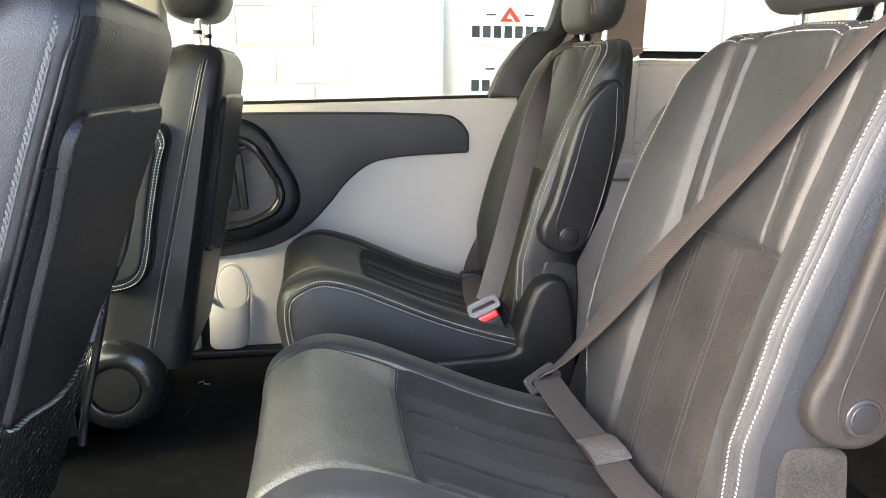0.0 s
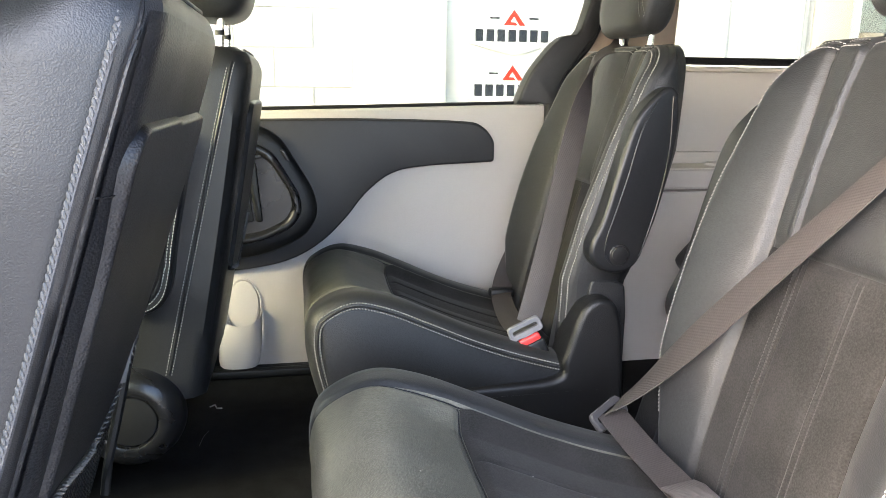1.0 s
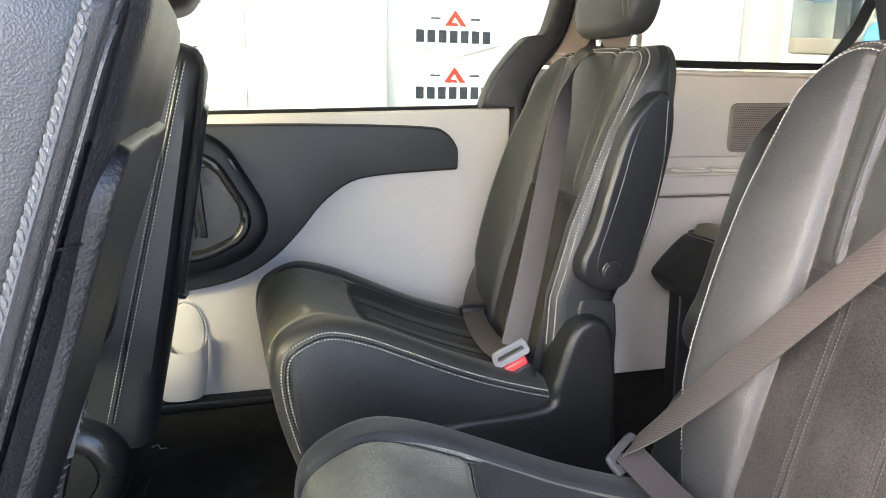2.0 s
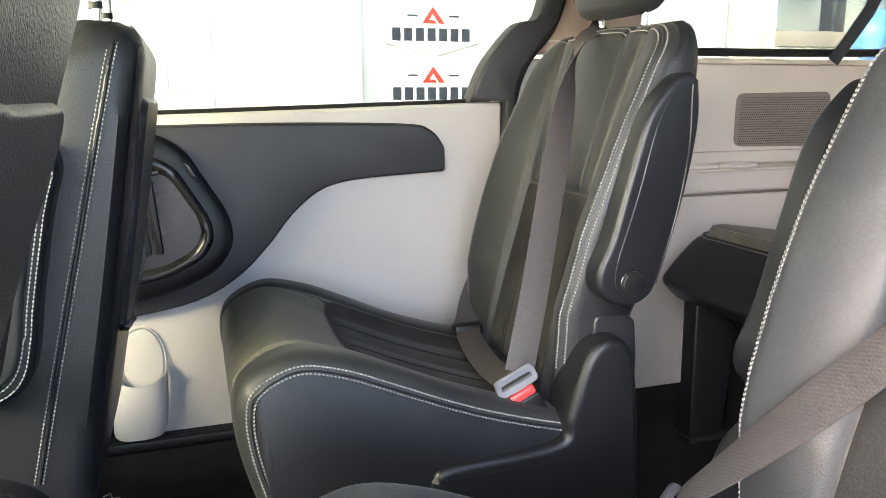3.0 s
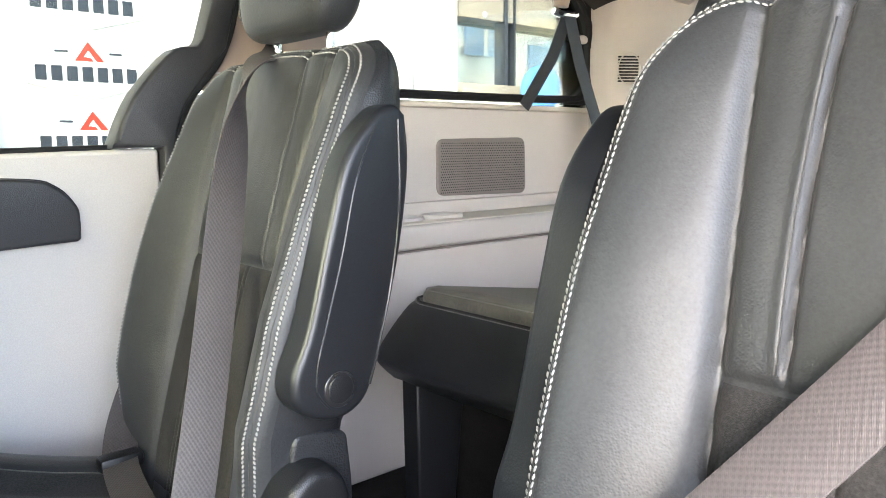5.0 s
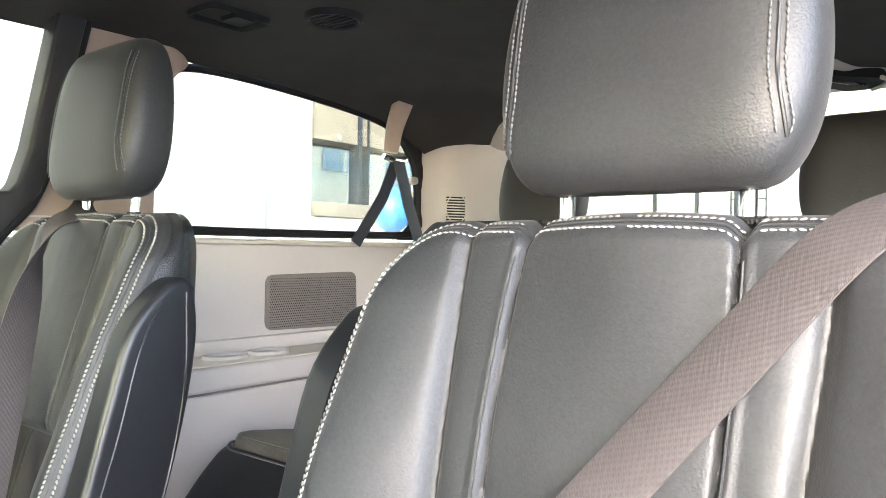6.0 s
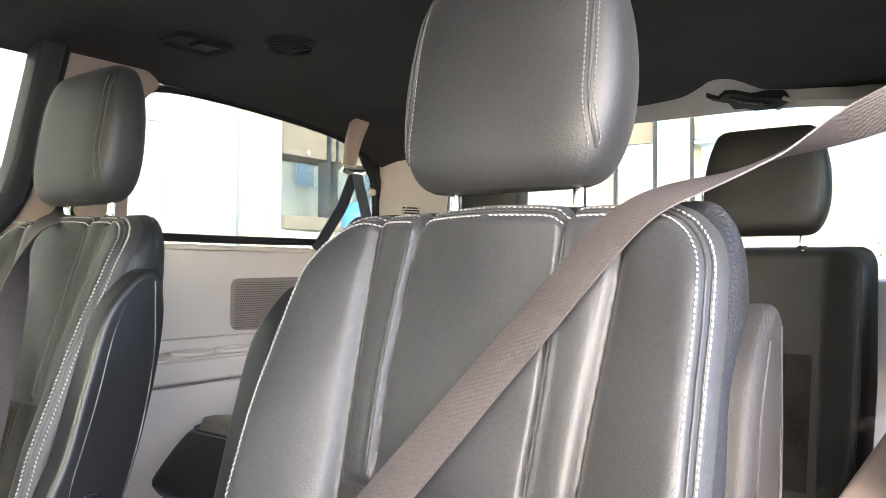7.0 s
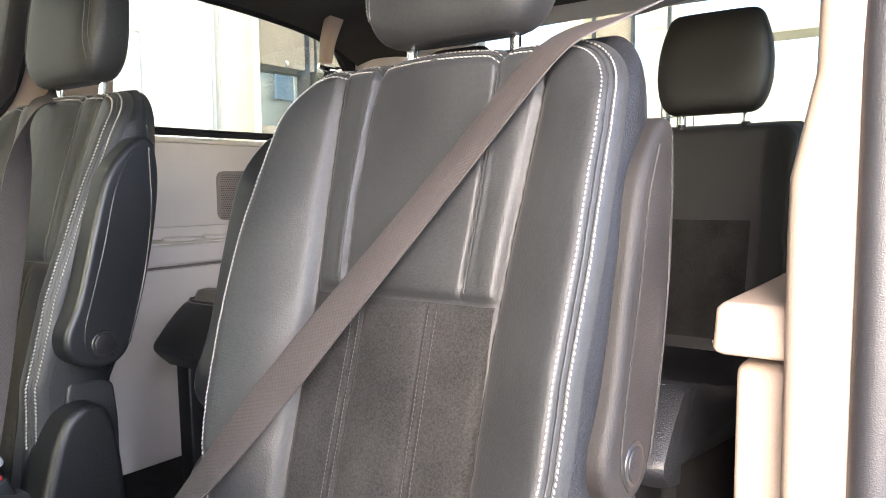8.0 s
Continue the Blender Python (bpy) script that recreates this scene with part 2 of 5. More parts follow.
def ribbon(pts, across, width, thick=0.0016):
    """A flat strap along pts; across: its width direction, one for each point or one for all."""
    rings = []
    for i, p in enumerate(pts):
        p = Vector(p)
        d = (Vector(pts[min(i + 1, len(pts) - 1)]) - Vector(pts[max(i - 1, 0)])).normalized()
        a = Vector(across[i] if isinstance(across[0], (tuple, list, Vector, np.ndarray)) else across)
        a = (a - d * a.dot(d)).normalized()
        nrm = d.cross(a)
        h, t = width / 2, thick / 2
        rings.append([p - a * h - nrm * t, p - a * (h - 0.001) + nrm * t * -1.3, p + a * (h - 0.001) + nrm * t * -1.3, p + a * h - nrm * t,
                      p + a * h + nrm * t, p + a * (h - 0.001) + nrm * t * 1.3, p - a * (h - 0.001) + nrm * t * 1.3, p - a * h + nrm * t])
    return loft(rings)


def strap(name, pts, across, width, material, owner, label=""):
    """A ribbon whose surface is laid out in metres across and along it."""
    ob = part(name, ribbon(pts, across, width), material, owner, label)
    me = ob.data
    run = [0.0]
    for a, b in zip(pts, pts[1:]):
        run.append(run[-1] + (Vector(b) - Vector(a)).length)
    side = [0.0, 0.001, width - 0.001, width, width, width - 0.001, 0.001, 0.0]
    layer = me.uv_layers.new(name="strap")
    idx = np.zeros(len(me.loops), int)
    me.loops.foreach_get("vertex_index", idx)
    layer.data.foreach_set("uv", [c for i in idx for c in (side[i % 8], run[i // 8])])
    return ob


def resample(pts, step):
    pts = [Vector(p) for p in pts]
    out, carry = [], 0.0
    for a, b in zip(pts, pts[1:]):
        d = (b - a).length
        while carry <= d and d > 0:
            out.append(a.lerp(b, carry / d))
            carry += step
        carry -= d
    return out


def stitches(pts, pitch=0.0056, length=0.0043, r=0.00088, slant=0.0):
    """A row of thread stitches along a line, each a plump spindle; slant leans them across the row."""
    v, f = [], []
    fine = resample(pts, pitch)
    for a, b in zip(fine, fine[1:]):
        d = (b - a)
        if d.length < 1e-5 or d.length > 2.5 * pitch:
            continue
        d.normalize()
        s = d.cross(Vector((0.3, 0.5, 0.81))).normalized()
        t = d.cross(s)
        m = len(v)
        e = a + d * length
        rings = ((a, 0.45, -slant), (a.lerp(e, 0.25), 1.05, -slant / 2), ((a + e) / 2, 1.2, 0.0), (a.lerp(e, 0.75), 1.05, slant / 2), (e, 0.45, slant))
        for q, k, o in rings:
            for w in (s, (s + t) * 0.71, t, (t - s) * 0.71, -s, -(s + t) * 0.71, -t, (s - t) * 0.71):
                v.append(q + w * r * k + s * o)
        for j in range(4):
            for k in range(8):
                f.append((m + 8 * j + k, m + 8 * j + (k + 1) % 8, m + 8 * j + 8 + (k + 1) % 8, m + 8 * j + 8 + k))
        f += [tuple(m + k for k in range(8)), tuple(m + 39 - k for k in range(8))]
    return v, f


def patch(fn, us, vs, off=0.0):
    """A sheet over the surface fn(u, v, off), closed behind."""
    nu, nv = len(us), len(vs)
    v = [fn(u, w, off) for u in us for w in vs]
    f = [(i * nv + j, i * nv + j + 1, (i + 1) * nv + j + 1, (i + 1) * nv + j) for i in range(nu - 1) for j in range(nv - 1)]
    return v, f


def span(a, b, n):
    return [a + (b - a) * k / (n - 1) for k in range(n)]


def ball(cx, cy, cz, rx, ry, rz, p=2.0, nu=24, nv=14):
    """A superellipsoid."""
    def sg(c):
        return math.copysign(abs(c) ** (2 / p), c)
    rings = []
    for i in range(1, nv):
        b = -math.pi / 2 + math.pi * i / nv
        rings.append([(cx + rx * sg(math.cos(b)) * sg(math.cos(a)), cy + ry * sg(math.cos(b)) * sg(math.sin(a)), cz + rz * sg(math.sin(b)))
                      for a in [2 * math.pi * k / nu for k in range(nu)]])
    return loft(rings)


def disc(x, y0, y1, z, r, n=28, bevel=0.002):
    return slab([(x + r * math.cos(2 * math.pi * k / n), z + r * math.sin(2 * math.pi * k / n)) for k in range(n)], y0, y1, bevel)


# ---- the van's shell ----
FLOOR = 0.055
MID = 1.256
fixed("ground", box(-60, 60, -60, 60, -0.6, -0.42), CONCRETE, "grey concrete ground under the parked van", "ground")
fixed("floor", box(-1.7, 2.55, 0.44, 2.12, FLOOR - 0.05, FLOOR), CARPET, "black carpeted floor of the van cabin", "floor")


EDGE_DROP = table([(1.30, 0.0), (1.55, 0.018), (1.70, 0.035), (1.82, 0.075), (1.93, 0.125), (2.15, 0.15)])


def headliner():
    rings = []
    for x in span(-1.08, 2.12, 40):
        row = []
        for k in range(33):
            u = -1 + 2 * k / 32
            y = MID + u * 0.86
            z = 1.305 - 0.022 * abs(u) ** 5 - 0.014 * smooth(abs(u), 0.9, 1.0) - EDGE_DROP(x) * smooth(abs(u), 0.66, 0.98) - 0.024 * smooth(x, 1.85, 2.1)
            row.append((x, y, z))
        top = [(p[0], p[1], 1.38) for p in reversed(row)]
        rings.append(row + top)
    return loft(rings)


fixed("ceiling", headliner(), HEADLINER, "dark grey cloth headliner over the cabin", "ceiling")


# ---- far side: sliding door, quarter panel, pillars ----
door = thing("door_1", (0.15, 2.08, FLOOR), "closed sliding door with light grey panel and charcoal armrest insert", "door", kind="structure")
part("panel", slab(rounded([(-0.247, 0.072), (0.50, 0.072), (0.585, 0.16), (0.617, 0.40), (0.617, 0.770), (0.54, 0.768), (0.17, 0.757), (-0.30, 0.744), (-0.30, 0.38), (-0.249, 0.38)], 0.010, 3), 2.068, 2.13, 0.008), GREY_TRIM, door)
insert_line = spline([(-0.30, 0.726), (-0.144, 0.727), (0.115, 0.729), (0.38, 0.723), (0.440, 0.709), (0.470, 0.675), (0.474, 0.650)], 26) + [(0.4735, 0.622), (0.468, 0.618)] + spline(
    [(0.44, 0.617), (0.282, 0.608), (0.200, 0.590), (0.134, 0.540), (0.082, 0.477), (0.019, 0.415), (-0.066, 0.368), (-0.186, 0.345), (-0.30, 0.342)], 30)
part("armrest_insert", slab([tuple(p) for p in insert_line], 2.048, 2.072, 0.006), DOOR_DARK, door, "charcoal grained insert")
part("insert_joint", slab([tuple(np.array(p) + (np.array(p) - (0.05, 0.56)) * 0.010) for p in insert_line], 2.0655, 2.07, 0.001), RUBBER, door)


def ring_outline(scale, cx=-0.15, cz=0.54, lift=0.0):
    pts = [(-0.32, 0.706), (-0.130, 0.704), (-0.082, 0.674), (-0.008, 0.548), (0.001, 0.490), (-0.030, 0.440), (-0.120, 0.396), (-0.32, 0.370)]
    return [(cx + (p[0] - cx) * scale, cz + (p[1] - cz) * scale) for p in rounded(pts, 0.05, 6)]


def nest(steps):
    return loft([[(p[0], y, p[1]) for p in ring_outline(k)] for k, y in steps])


handle = part("handle_bezel", nest(((1.07, 2.05), (1.06, 2.040), (1.03, 2.031), (0.97, 2.026), (0.88, 2.023), (0.80, 2.022), (0.79, 2.028), (0.60, 2.045))), BLACK_PLASTIC, door, "matt black handle surround")
part("handle_rim", nest(((0.795, 2.030), (0.79, 2.018), (0.775, 2.010), (0.74, 2.007), (0.69, 2.008), (0.665, 2.012), (0.645, 2.022), (0.62, 2.040), (0.58, 2.046))), SATIN, handle, "satin black inner rim")
part("handle_bar", slab(rounded([(-0.163, 0.625), (-0.140, 0.625), (-0.128, 0.475), (-0.145, 0.475)], 0.006, 3), 2.018, 2.044, 0.004), BLACK_PLASTIC, handle)
part("handle_blade", slab(rounded([(-0.20, 0.64), (-0.125, 0.646), (-0.125, 0.635), (-0.20, 0.628)], 0.004, 2), 2.012, 2.040, 0.003), SATIN, handle)
part("handle_flap", slab(rounded([(-0.225, 0.56), (-0.165, 0.60), (-0.150, 0.475), (-0.225, 0.462)], 0.006, 2), 2.024, 2.044, 0.003), BLACK_PLASTIC, handle)
part("lock_switch", slab(rounded([(-0.082, 0.655), (-0.071, 0.655), (-0.056, 0.628), (-0.067, 0.628)], 0.004, 2), 2.019, 2.03, 0.002), SATIN, handle)
# cup pocket at the door's foot
def pocket_rings():
    out = []
    for z, w in ((0.083, 0.044), (0.088, 0.050), (0.10, 0.053), (0.14, 0.0545), (0.18, 0.055), (0.20, 0.055)):
        out.append([(-0.203 + 0.08 * (z - 0.1) + w * math.sin(a), 2.066 - 0.036 * max(0.0, math.cos(a)) ** 0.5, z + (0.035 * (1 - math.cos(a)) if z > 0.15 else 0)) for a in [math.pi * (k / 16 - 0.5) for k in range(17)]])
    return out


pocket = part("cup_pocket", loft(pocket_rings(), closed=False), GREY_TRIM, door, "moulded grey bottle pocket")
oval = [(-0.188 + 0.041 * math.cos(a), 0.245 + 0.069 * math.sin(a)) for a in [2 * math.pi * k / 32 for k in range(32)]]
part("pocket_back", slab(oval, 2.062, 2.07, 0.004), GREY_TRIM, door)
part("pocket_rim", tube([(-0.188 + 0.044 * math.cos(a), 2.066, 0.242 + 0.076 * math.sin(a)) for a in [2 * math.pi * k / 40 for k in range(41)]], 0.0022, 6), GREY_TRIM, door)
part("frame", slab([tuple(p) for p in spline([(0.532, 0.769), (0.555, 0.825), (0.583, 0.872), (0.645, 0.940), (0.690, 0.950)], 14)] +
                   [(0.702, 0.965), (0.722, 1.03), (0.775, 1.31), (0.83, 1.31), (0.775, 1.06)] + [tuple(p) for p in spline([(0.745, 0.95), (0.70, 0.895), (0.655, 0.83), (0.640, 0.76), (0.636, 0.64)], 10)] + [(0.6195, 0.64), (0.6195, 0.7715)], 2.047, 2.10, 0.008), DOOR_DARK, door, "charcoal window surround")
part("seal", tube(spline([(0.632, 2.075, 0.45), (0.640, 2.07, 0.72), (0.668, 2.065, 0.845), (0.735, 2.06, 0.935), (0.775, 2.06, 1.05), (0.835, 2.06, 1.31)], 30), 0.009), RUBBER, door)
part("front_seal", slab(rounded([(-0.292, 0.062), (-0.240, 0.062), (-0.240, 0.40), (-0.292, 0.40)], 0.004, 2), 2.080, 2.125, 0.004), RUBBER, door, "black rubber door seal")
part("sill_seal", tube([(-0.30, 2.086, 0.748), (0.17, 2.086, 0.7605), (0.54, 2.086, 0.7715)], 0.0055, 8), RUBBER, door)
part("pane", box(-0.34, 0.80, 2.112, 2.116, 0.72, 1.33), GLASS_DARK, door, shade=False)
fixed("sill_plate", join(slab([(-0.34, 0.055), (0.62, 0.055), (0.62, 0.078), (-0.34, 0.078)], 2.03, 2.12, 0.004), *[slab([(-0.34, 0.0785), (0.62, 0.0785), (0.62, 0.080), (-0.34, 0.080)], y, y + 0.006, 0.001) for y in (2.038, 2.05, 2.06)]), BLACK_PLASTIC, "ribbed black step plate under the door", "sill")

# pillars
fixed("pillar_b", slab(rounded([(-0.45, 0.055), (-0.281, 0.055), (-0.286, 0.36), (-0.312, 0.50), (-0.315, 0.76), (-0.33, 1.32), (-0.45, 1.32)], 0.01, 2), 2.05, 2.13, 0.01), GREY_TRIM, "light grey pillar trim behind the front seat", "pillar")
cp = thing("pillar_c", (0.85, 2.08, FLOOR), "beige pillar trim between sliding door and rear side window", "pillar", kind="structure")
part("lower_trim", slab(rounded([(0.645, 0.30), (0.985, 0.30), (0.985, 0.872), (0.69, 0.868), (0.650, 0.80)], 0.008, 2), 2.095, 2.15, 0.008), GREY_TRIM, cp)
part("trim", slab([(0.70, 0.880), (0.96, 0.880)] + [tuple(p) for p in spline([(0.985, 0.895), (0.985, 0.95), (0.992, 1.08), (1.008, 1.17), (1.026, 1.215), (1.055, 1.243)], 16)] + [tuple(p) for p in spline([(1.062, 1.255), (1.045, 1.275), (0.98, 1.305)], 6)] + [(0.83, 1.32), (0.80, 1.20), (0.755, 1.0)] +
     [tuple(p) for p in spline([(0.735, 0.945), (0.715, 0.915), (0.70, 0.895)], 5)], 2.072, 2.15, 0.010), BEIGE_TRIM, cp)
part("airbag_badge", slab(rounded([(0.906, 1.271), (0.963, 1.274), (0.963, 1.255), (0.906, 1.252)], 0.009, 4), 2.0685, 2.075, 0.002), BEIGE_TRIM, cp)
part("joint", box(0.70, 1.0, 2.069, 2.074, 0.905, 0.909), GREY_TRIM, cp)

quarter = thing("wall_quarter", (1.5, 2.05, FLOOR), "grey moulded rear quarter trim with cup ledge and speaker", "wall", kind="structure")
part("lower_panel", slab(rounded([(0.66, 0.055), (2.2, 0.055), (2.2, 0.542), (0.66, 0.537)], 0.006, 2), 1.995, 2.15, 0.004), GREY_TRIM, quarter)
part("groove", box(0.66, 2.2, 1.999, 2.1, 0.534, 0.552), GRILLE, quarter)
part("apron", slab([(0.66, 0.5455), (2.2, 0.5505), (2.2, 0.602), (0.66, 0.600)], 1.975, 2.15, 0.010), GREY_TRIM, quarter)
ledge = part("ledge", box(0.66, 2.0, 1.985, 2.15, 0.598, 0.6045, 0.003), WARM_TRIM, quarter)
for cx in (1.15, 1.27):
    part("cup_holder", loft([[(cx + r * math.cos(a), 2.055 + 0.72 * r * math.sin(a), z) for a in [2 * math.pi * k / 28 for k in range(28)]] for r, z in ((0.058, 0.6045), (0.056, 0.611), (0.051, 0.6125), (0.047, 0.609), (0.044, 0.598), (0.040, 0.5985))]), GREY_TRIM, ledge)
part("upper_panel", slab(rounded([(0.99, 0.60), (2.0, 0.60), (2.0, 0.878), (0.99, 0.872)], 0.03, 5), 2.128, 2.17, 0.006), GREY_TRIM, quarter)
part("step", box(0.98, 2.0, 2.105, 2.15, 0.604, 0.637, 0.004), GREY_TRIM, quarter)
part("sill", box(0.99, 1.93, 2.112, 2.17, 0.862, 0.876, 0.005), WARM_TRIM, quarter)
spk = part("speaker_grille", slab(rounded([(1.315, 0.648), (1.632, 0.642), (1.626, 0.792), (1.315, 0.787)], 0.025, 5), 2.120, 2.13, 0.003), GRILLE, quarter, "taupe perforated speaker grille")
hv, hf = [], []
for i in range(46):
    for j in range(21):
        x, z = 1.325 + 0.0065 * i + 0.003 * (j % 2), 0.655 + 0.0064 * j
        if x < 1.622 and z < 0.782:
            m = len(hv)
            hv += [(x - 0.0019, 2.1185, z), (x, 2.1185, z - 0.0019), (x + 0.0019, 2.1185, z), (x, 2.1185, z + 0.0019)]
            hf.append((m, m + 1, m + 2, m + 3))
tagged(part("perforation", (hv, hf), RUBBER, spk), kind="stuff")
part("slot", slab(rounded([(1.655, 0.23), (1.672, 0.23), (1.672, 0.42), (1.655, 0.42)], 0.006, 3), 1.990, 2.0, 0.002), GREY_TRIM, quarter)

rear_line = spline([(1.0, 0.892), (1.4, 0.893), (1.78, 0.898), (1.88, 0.91), (1.915, 0.96), (1.915, 1.06), (1.89, 1.14), (1.83, 1.19), (1.69, 1.235), (1.37, 1.262), (1.10, 1.262), (1.02, 1.21), (0.995, 1.08), (0.99, 0.95)], 60)
win = thing("window_1", (1.45, 2.12, 0.88), "rear side window with black seal", "window", kind="structure")
part("seal", tube([(p[0], 2.13, p[1]) for p in [*rear_line, rear_line[0]]], 0.011, 8), RUBBER, win)
part("rim", slab([(1.80, 0.885), (1.95, 0.885), (1.95, 1.20), (1.80, 1.23)] + [tuple(p) for p in spline([(1.84, 1.17), (1.885, 1.11), (1.90, 1.02), (1.89, 0.95), (1.85, 0.912)], 10)], 2.125, 2.15, 0.003), RUBBER, win)
pane = part("pane", box(0.98, 1.95, 2.140, 2.144, 0.86, 1.30), GLASS_DARK, win, shade=False)

part("latch", ball(1.862, 2.118, 1.067, 0.018, 0.010, 0.012, 2.6), WARM_TRIM, win, "pale window latch")

# rear pillar, tailgate and header
def plan_wall(plan, z0, z1, thick=0.04):
    a = [(x, y) for x, y in plan]
    b = [(x + thick, y + thick) for x, y in reversed(plan)]
    return loft([[(x, y, z0) for x, y in a + b], [(x, y, (z0 + z1) / 2) for x, y in a + b], [(x, y, z1) for x, y in a + b]])


dp = thing("pillar_d", (2.0, 2.0, FLOOR), "pale grey rear pillar trim with air vent", "pillar", kind="structure")
dplan = [tuple(p) for p in spline([(1.905, 2.16), (1.912, 2.09), (1.93, 2.045), (2.0, 2.0), (2.15, 1.965), (2.45, 1.94)], 24)]
part("trim", plan_wall(dplan, 0.60, 1.34), GREY_TRIM, dp)
for k in range(9):
    part("vent_slat", box(-0.03, 0.03, -0.004, 0.004, -0.0022, 0.0022, 0.001, 1), RUBBER, dp).matrix_local = Matrix.Translation((0, 0, 0))
for k, o in enumerate([c for c in dp.children if c.name.startswith("vent_slat")]):
    o.matrix_parent_inverse = Matrix.Translation(-dp.location)
    o.matrix_basis = pose(1.955, 2.026, 0.95 + 0.0085 * k, 0, 0, -32)
part("vent_frame", tube([(1.955 + 0.034 * math.cos(a) * 0.85, 2.022 - 0.034 * math.cos(a) * 0.53, 0.984 + 0.044 * math.sin(a)) for a in [2 * math.pi * k / 24 for k in range(25)]], 0.002, 6), GREY_TRIM, dp)
hd = thing("header", (2.08, MID, 1.26), "grey trim band over the tailgate window", "trim", kind="structure")
lip = table([(0.42, 2.11), (0.745, 2.14), (0.79, 2.11), (0.89, 2.075), (0.945, 2.02), (0.98, 1.95), (1.01, 1.925), (1.045, 1.925), (1.09, 1.955), (1.14, 1.99), (1.25, 2.03), (2.10, 2.03)])
hrings = []
for y in span(0.42, 2.10, 110):
    u = abs(y - MID) / 0.84
    zc, x0 = 1.30 - 0.16 * u ** 4, lip(y)
    ramp = [(x0 + (2.10 - x0) * t, y, zc + 0.002 - 0.038 * t - 0.004 * math.sin(math.pi * t)) for t in (0.0, 0.08, 0.3, 0.6, 1.0)]
    hrings.append([(x0 + 0.004, y, zc + 0.03)] + ramp + [(2.16, y, zc - 0.044), (2.17, y, zc - 0.03), (2.16, y, 1.38), (2.12, y, 1.38)])
part("band", loft(hrings), GREY_TRIM, hd)
# torn-open latch recess: a ragged dark hole with the striker inside it
hole = [(2.002, 1.075), (2.026, 1.051), (1.996, 1.026), (2.001, 1.003), (2.038, 0.971), (2.070, 0.904), (2.089, 0.893), (2.131, 0.931), (2.130, 0.981), (2.105, 1.006), (2.105, 1.032), (2.059, 1.034), (2.029, 1.066)]
slope = lambda x, y: 1.297 - 0.19 * (x - 1.92)
latch_recess = part("latch_recess", loft([[(x, y, slope(x, y) - 0.010) for x, y in hole], [(x, y, slope(x, y) + 0.012) for x, y in hole]]), RUBBER, hd, "black latch recess")
part("striker", tube([(2.02, 1.020, 1.268), (2.045, 1.000, 1.260), (2.075, 0.965, 1.255), (2.095, 0.935, 1.250)], 0.004, 8), SATIN, latch_recess)
part("recess_lip", tube([(2.068, 0.902, 1.260), (2.090, 0.889, 1.256), (2.112, 0.905, 1.250), (2.131, 0.930, 1.246)], 0.005, 8), WARM_TRIM, latch_recess)
tg = thing("tailgate", (2.45, MID, FLOOR), "tailgate with grey lower panel and wide window", "tailgate", kind="structure")
part("lower_panel", box(2.42, 2.50, 0.40, 2.12, 0.0, 0.80, 0.02), GREY_TRIM, tg)
part("pane", box(2.30, 2.304, 0.42, 2.10, 0.80, 1.33), GLASS_DARK, tg, shade=False)
part("pillar_trim", plan_wall([(2.45, 0.56), (2.2, 0.54), (2.0, 0.50)], 0.60, 1.34, -0.04), GREY_TRIM, tg)

# ---- near side ----
cn = thing("pillar_c_near", (0.85, 0.48, FLOOR), "pale beige pillar trim at the open sliding door", "pillar", kind="structure")
prings = []
for z in (0.055, 0.30, 0.55, 0.68, 0.74, 0.79, 0.84, 0.90, 1.0, 1.15, 1.32):
    y1 = 0.513 - 0.024 * smooth(z, 0.72, 0.86)
    y0 = 0.447 - 0.004 * smooth(z, 0.7, 0.9)
    prings.append([(0.75, y0, z), (0.748, y0 + 0.012, z), (0.752, y1 - 0.016, z), (0.758, y1 - 0.006, z), (0.772, y1, z), (1.05, y1 + 0.004, z), (1.05, y0, z)])
part("trim", loft(prings), BEIGE_TRIM, cn)
part("seal", tube([(0.752, 0.429, 0.0), (0.752, 0.428, 0.5), (0.754, 0.427, 0.8), (0.768, 0.430, 1.0), (0.80, 0.438, 1.32)], 0.022, 16), DOOR_DARK, cn, "grey rubber door seal")
part("jamb", box(0.765, 1.0, 0.34, 0.43, -0.1, 1.34, 0.01), DOOR_DARK, cn)
qn = thing("wall_quarter_near", (1.5, 0.5, FLOOR), "beige moulded quarter trim with a stepped ledge", "wall", kind="structure")
part("lower_panel", slab(rounded([(0.80, 0.055), (2.2, 0.055), (2.2, 0.535), (0.815, 0.535)], 0.02, 4), 0.572, 0.42, 0.012), BEIGE_TRIM, qn)
part("ledge", slab(rounded([(0.785, 0.547), (2.2, 0.547), (2.2, 0.608), (0.80, 0.604)], 0.012, 4), 0.592, 0.42, 0.014), BEIGE_TRIM, qn)
part("recess_rim", tube(spline([(0.86, 0.573, 0.10), (0.86, 0.573, 0.40), (0.88, 0.573, 0.44), (0.98, 0.573, 0.42), (1.05, 0.573, 0.36)], 20), 0.006), BEIGE_TRIM, qn)
part("hook", box(1.05, 1.09, 0.555, 0.565, 0.606, 0.612, 0.002), STEEL, qn)
part("upper_wall", box(1.0, 2.4, 0.36, 0.42, 0.55, 0.88, 0.01), BEIGE_TRIM, qn)
win2 = thing("window_2", (1.5, 0.39, 0.88), "tinted rear side window on the open door side", "window", kind="structure")
part("pane", box(1.0, 2.3, 0.388, 0.392, 0.87, 1.36), GLASS_DARK, win2, shade=False)
part("frame", box(1.0, 2.3, 0.375, 0.405, 1.27, 1.36, 0.004), RUBBER, win2)
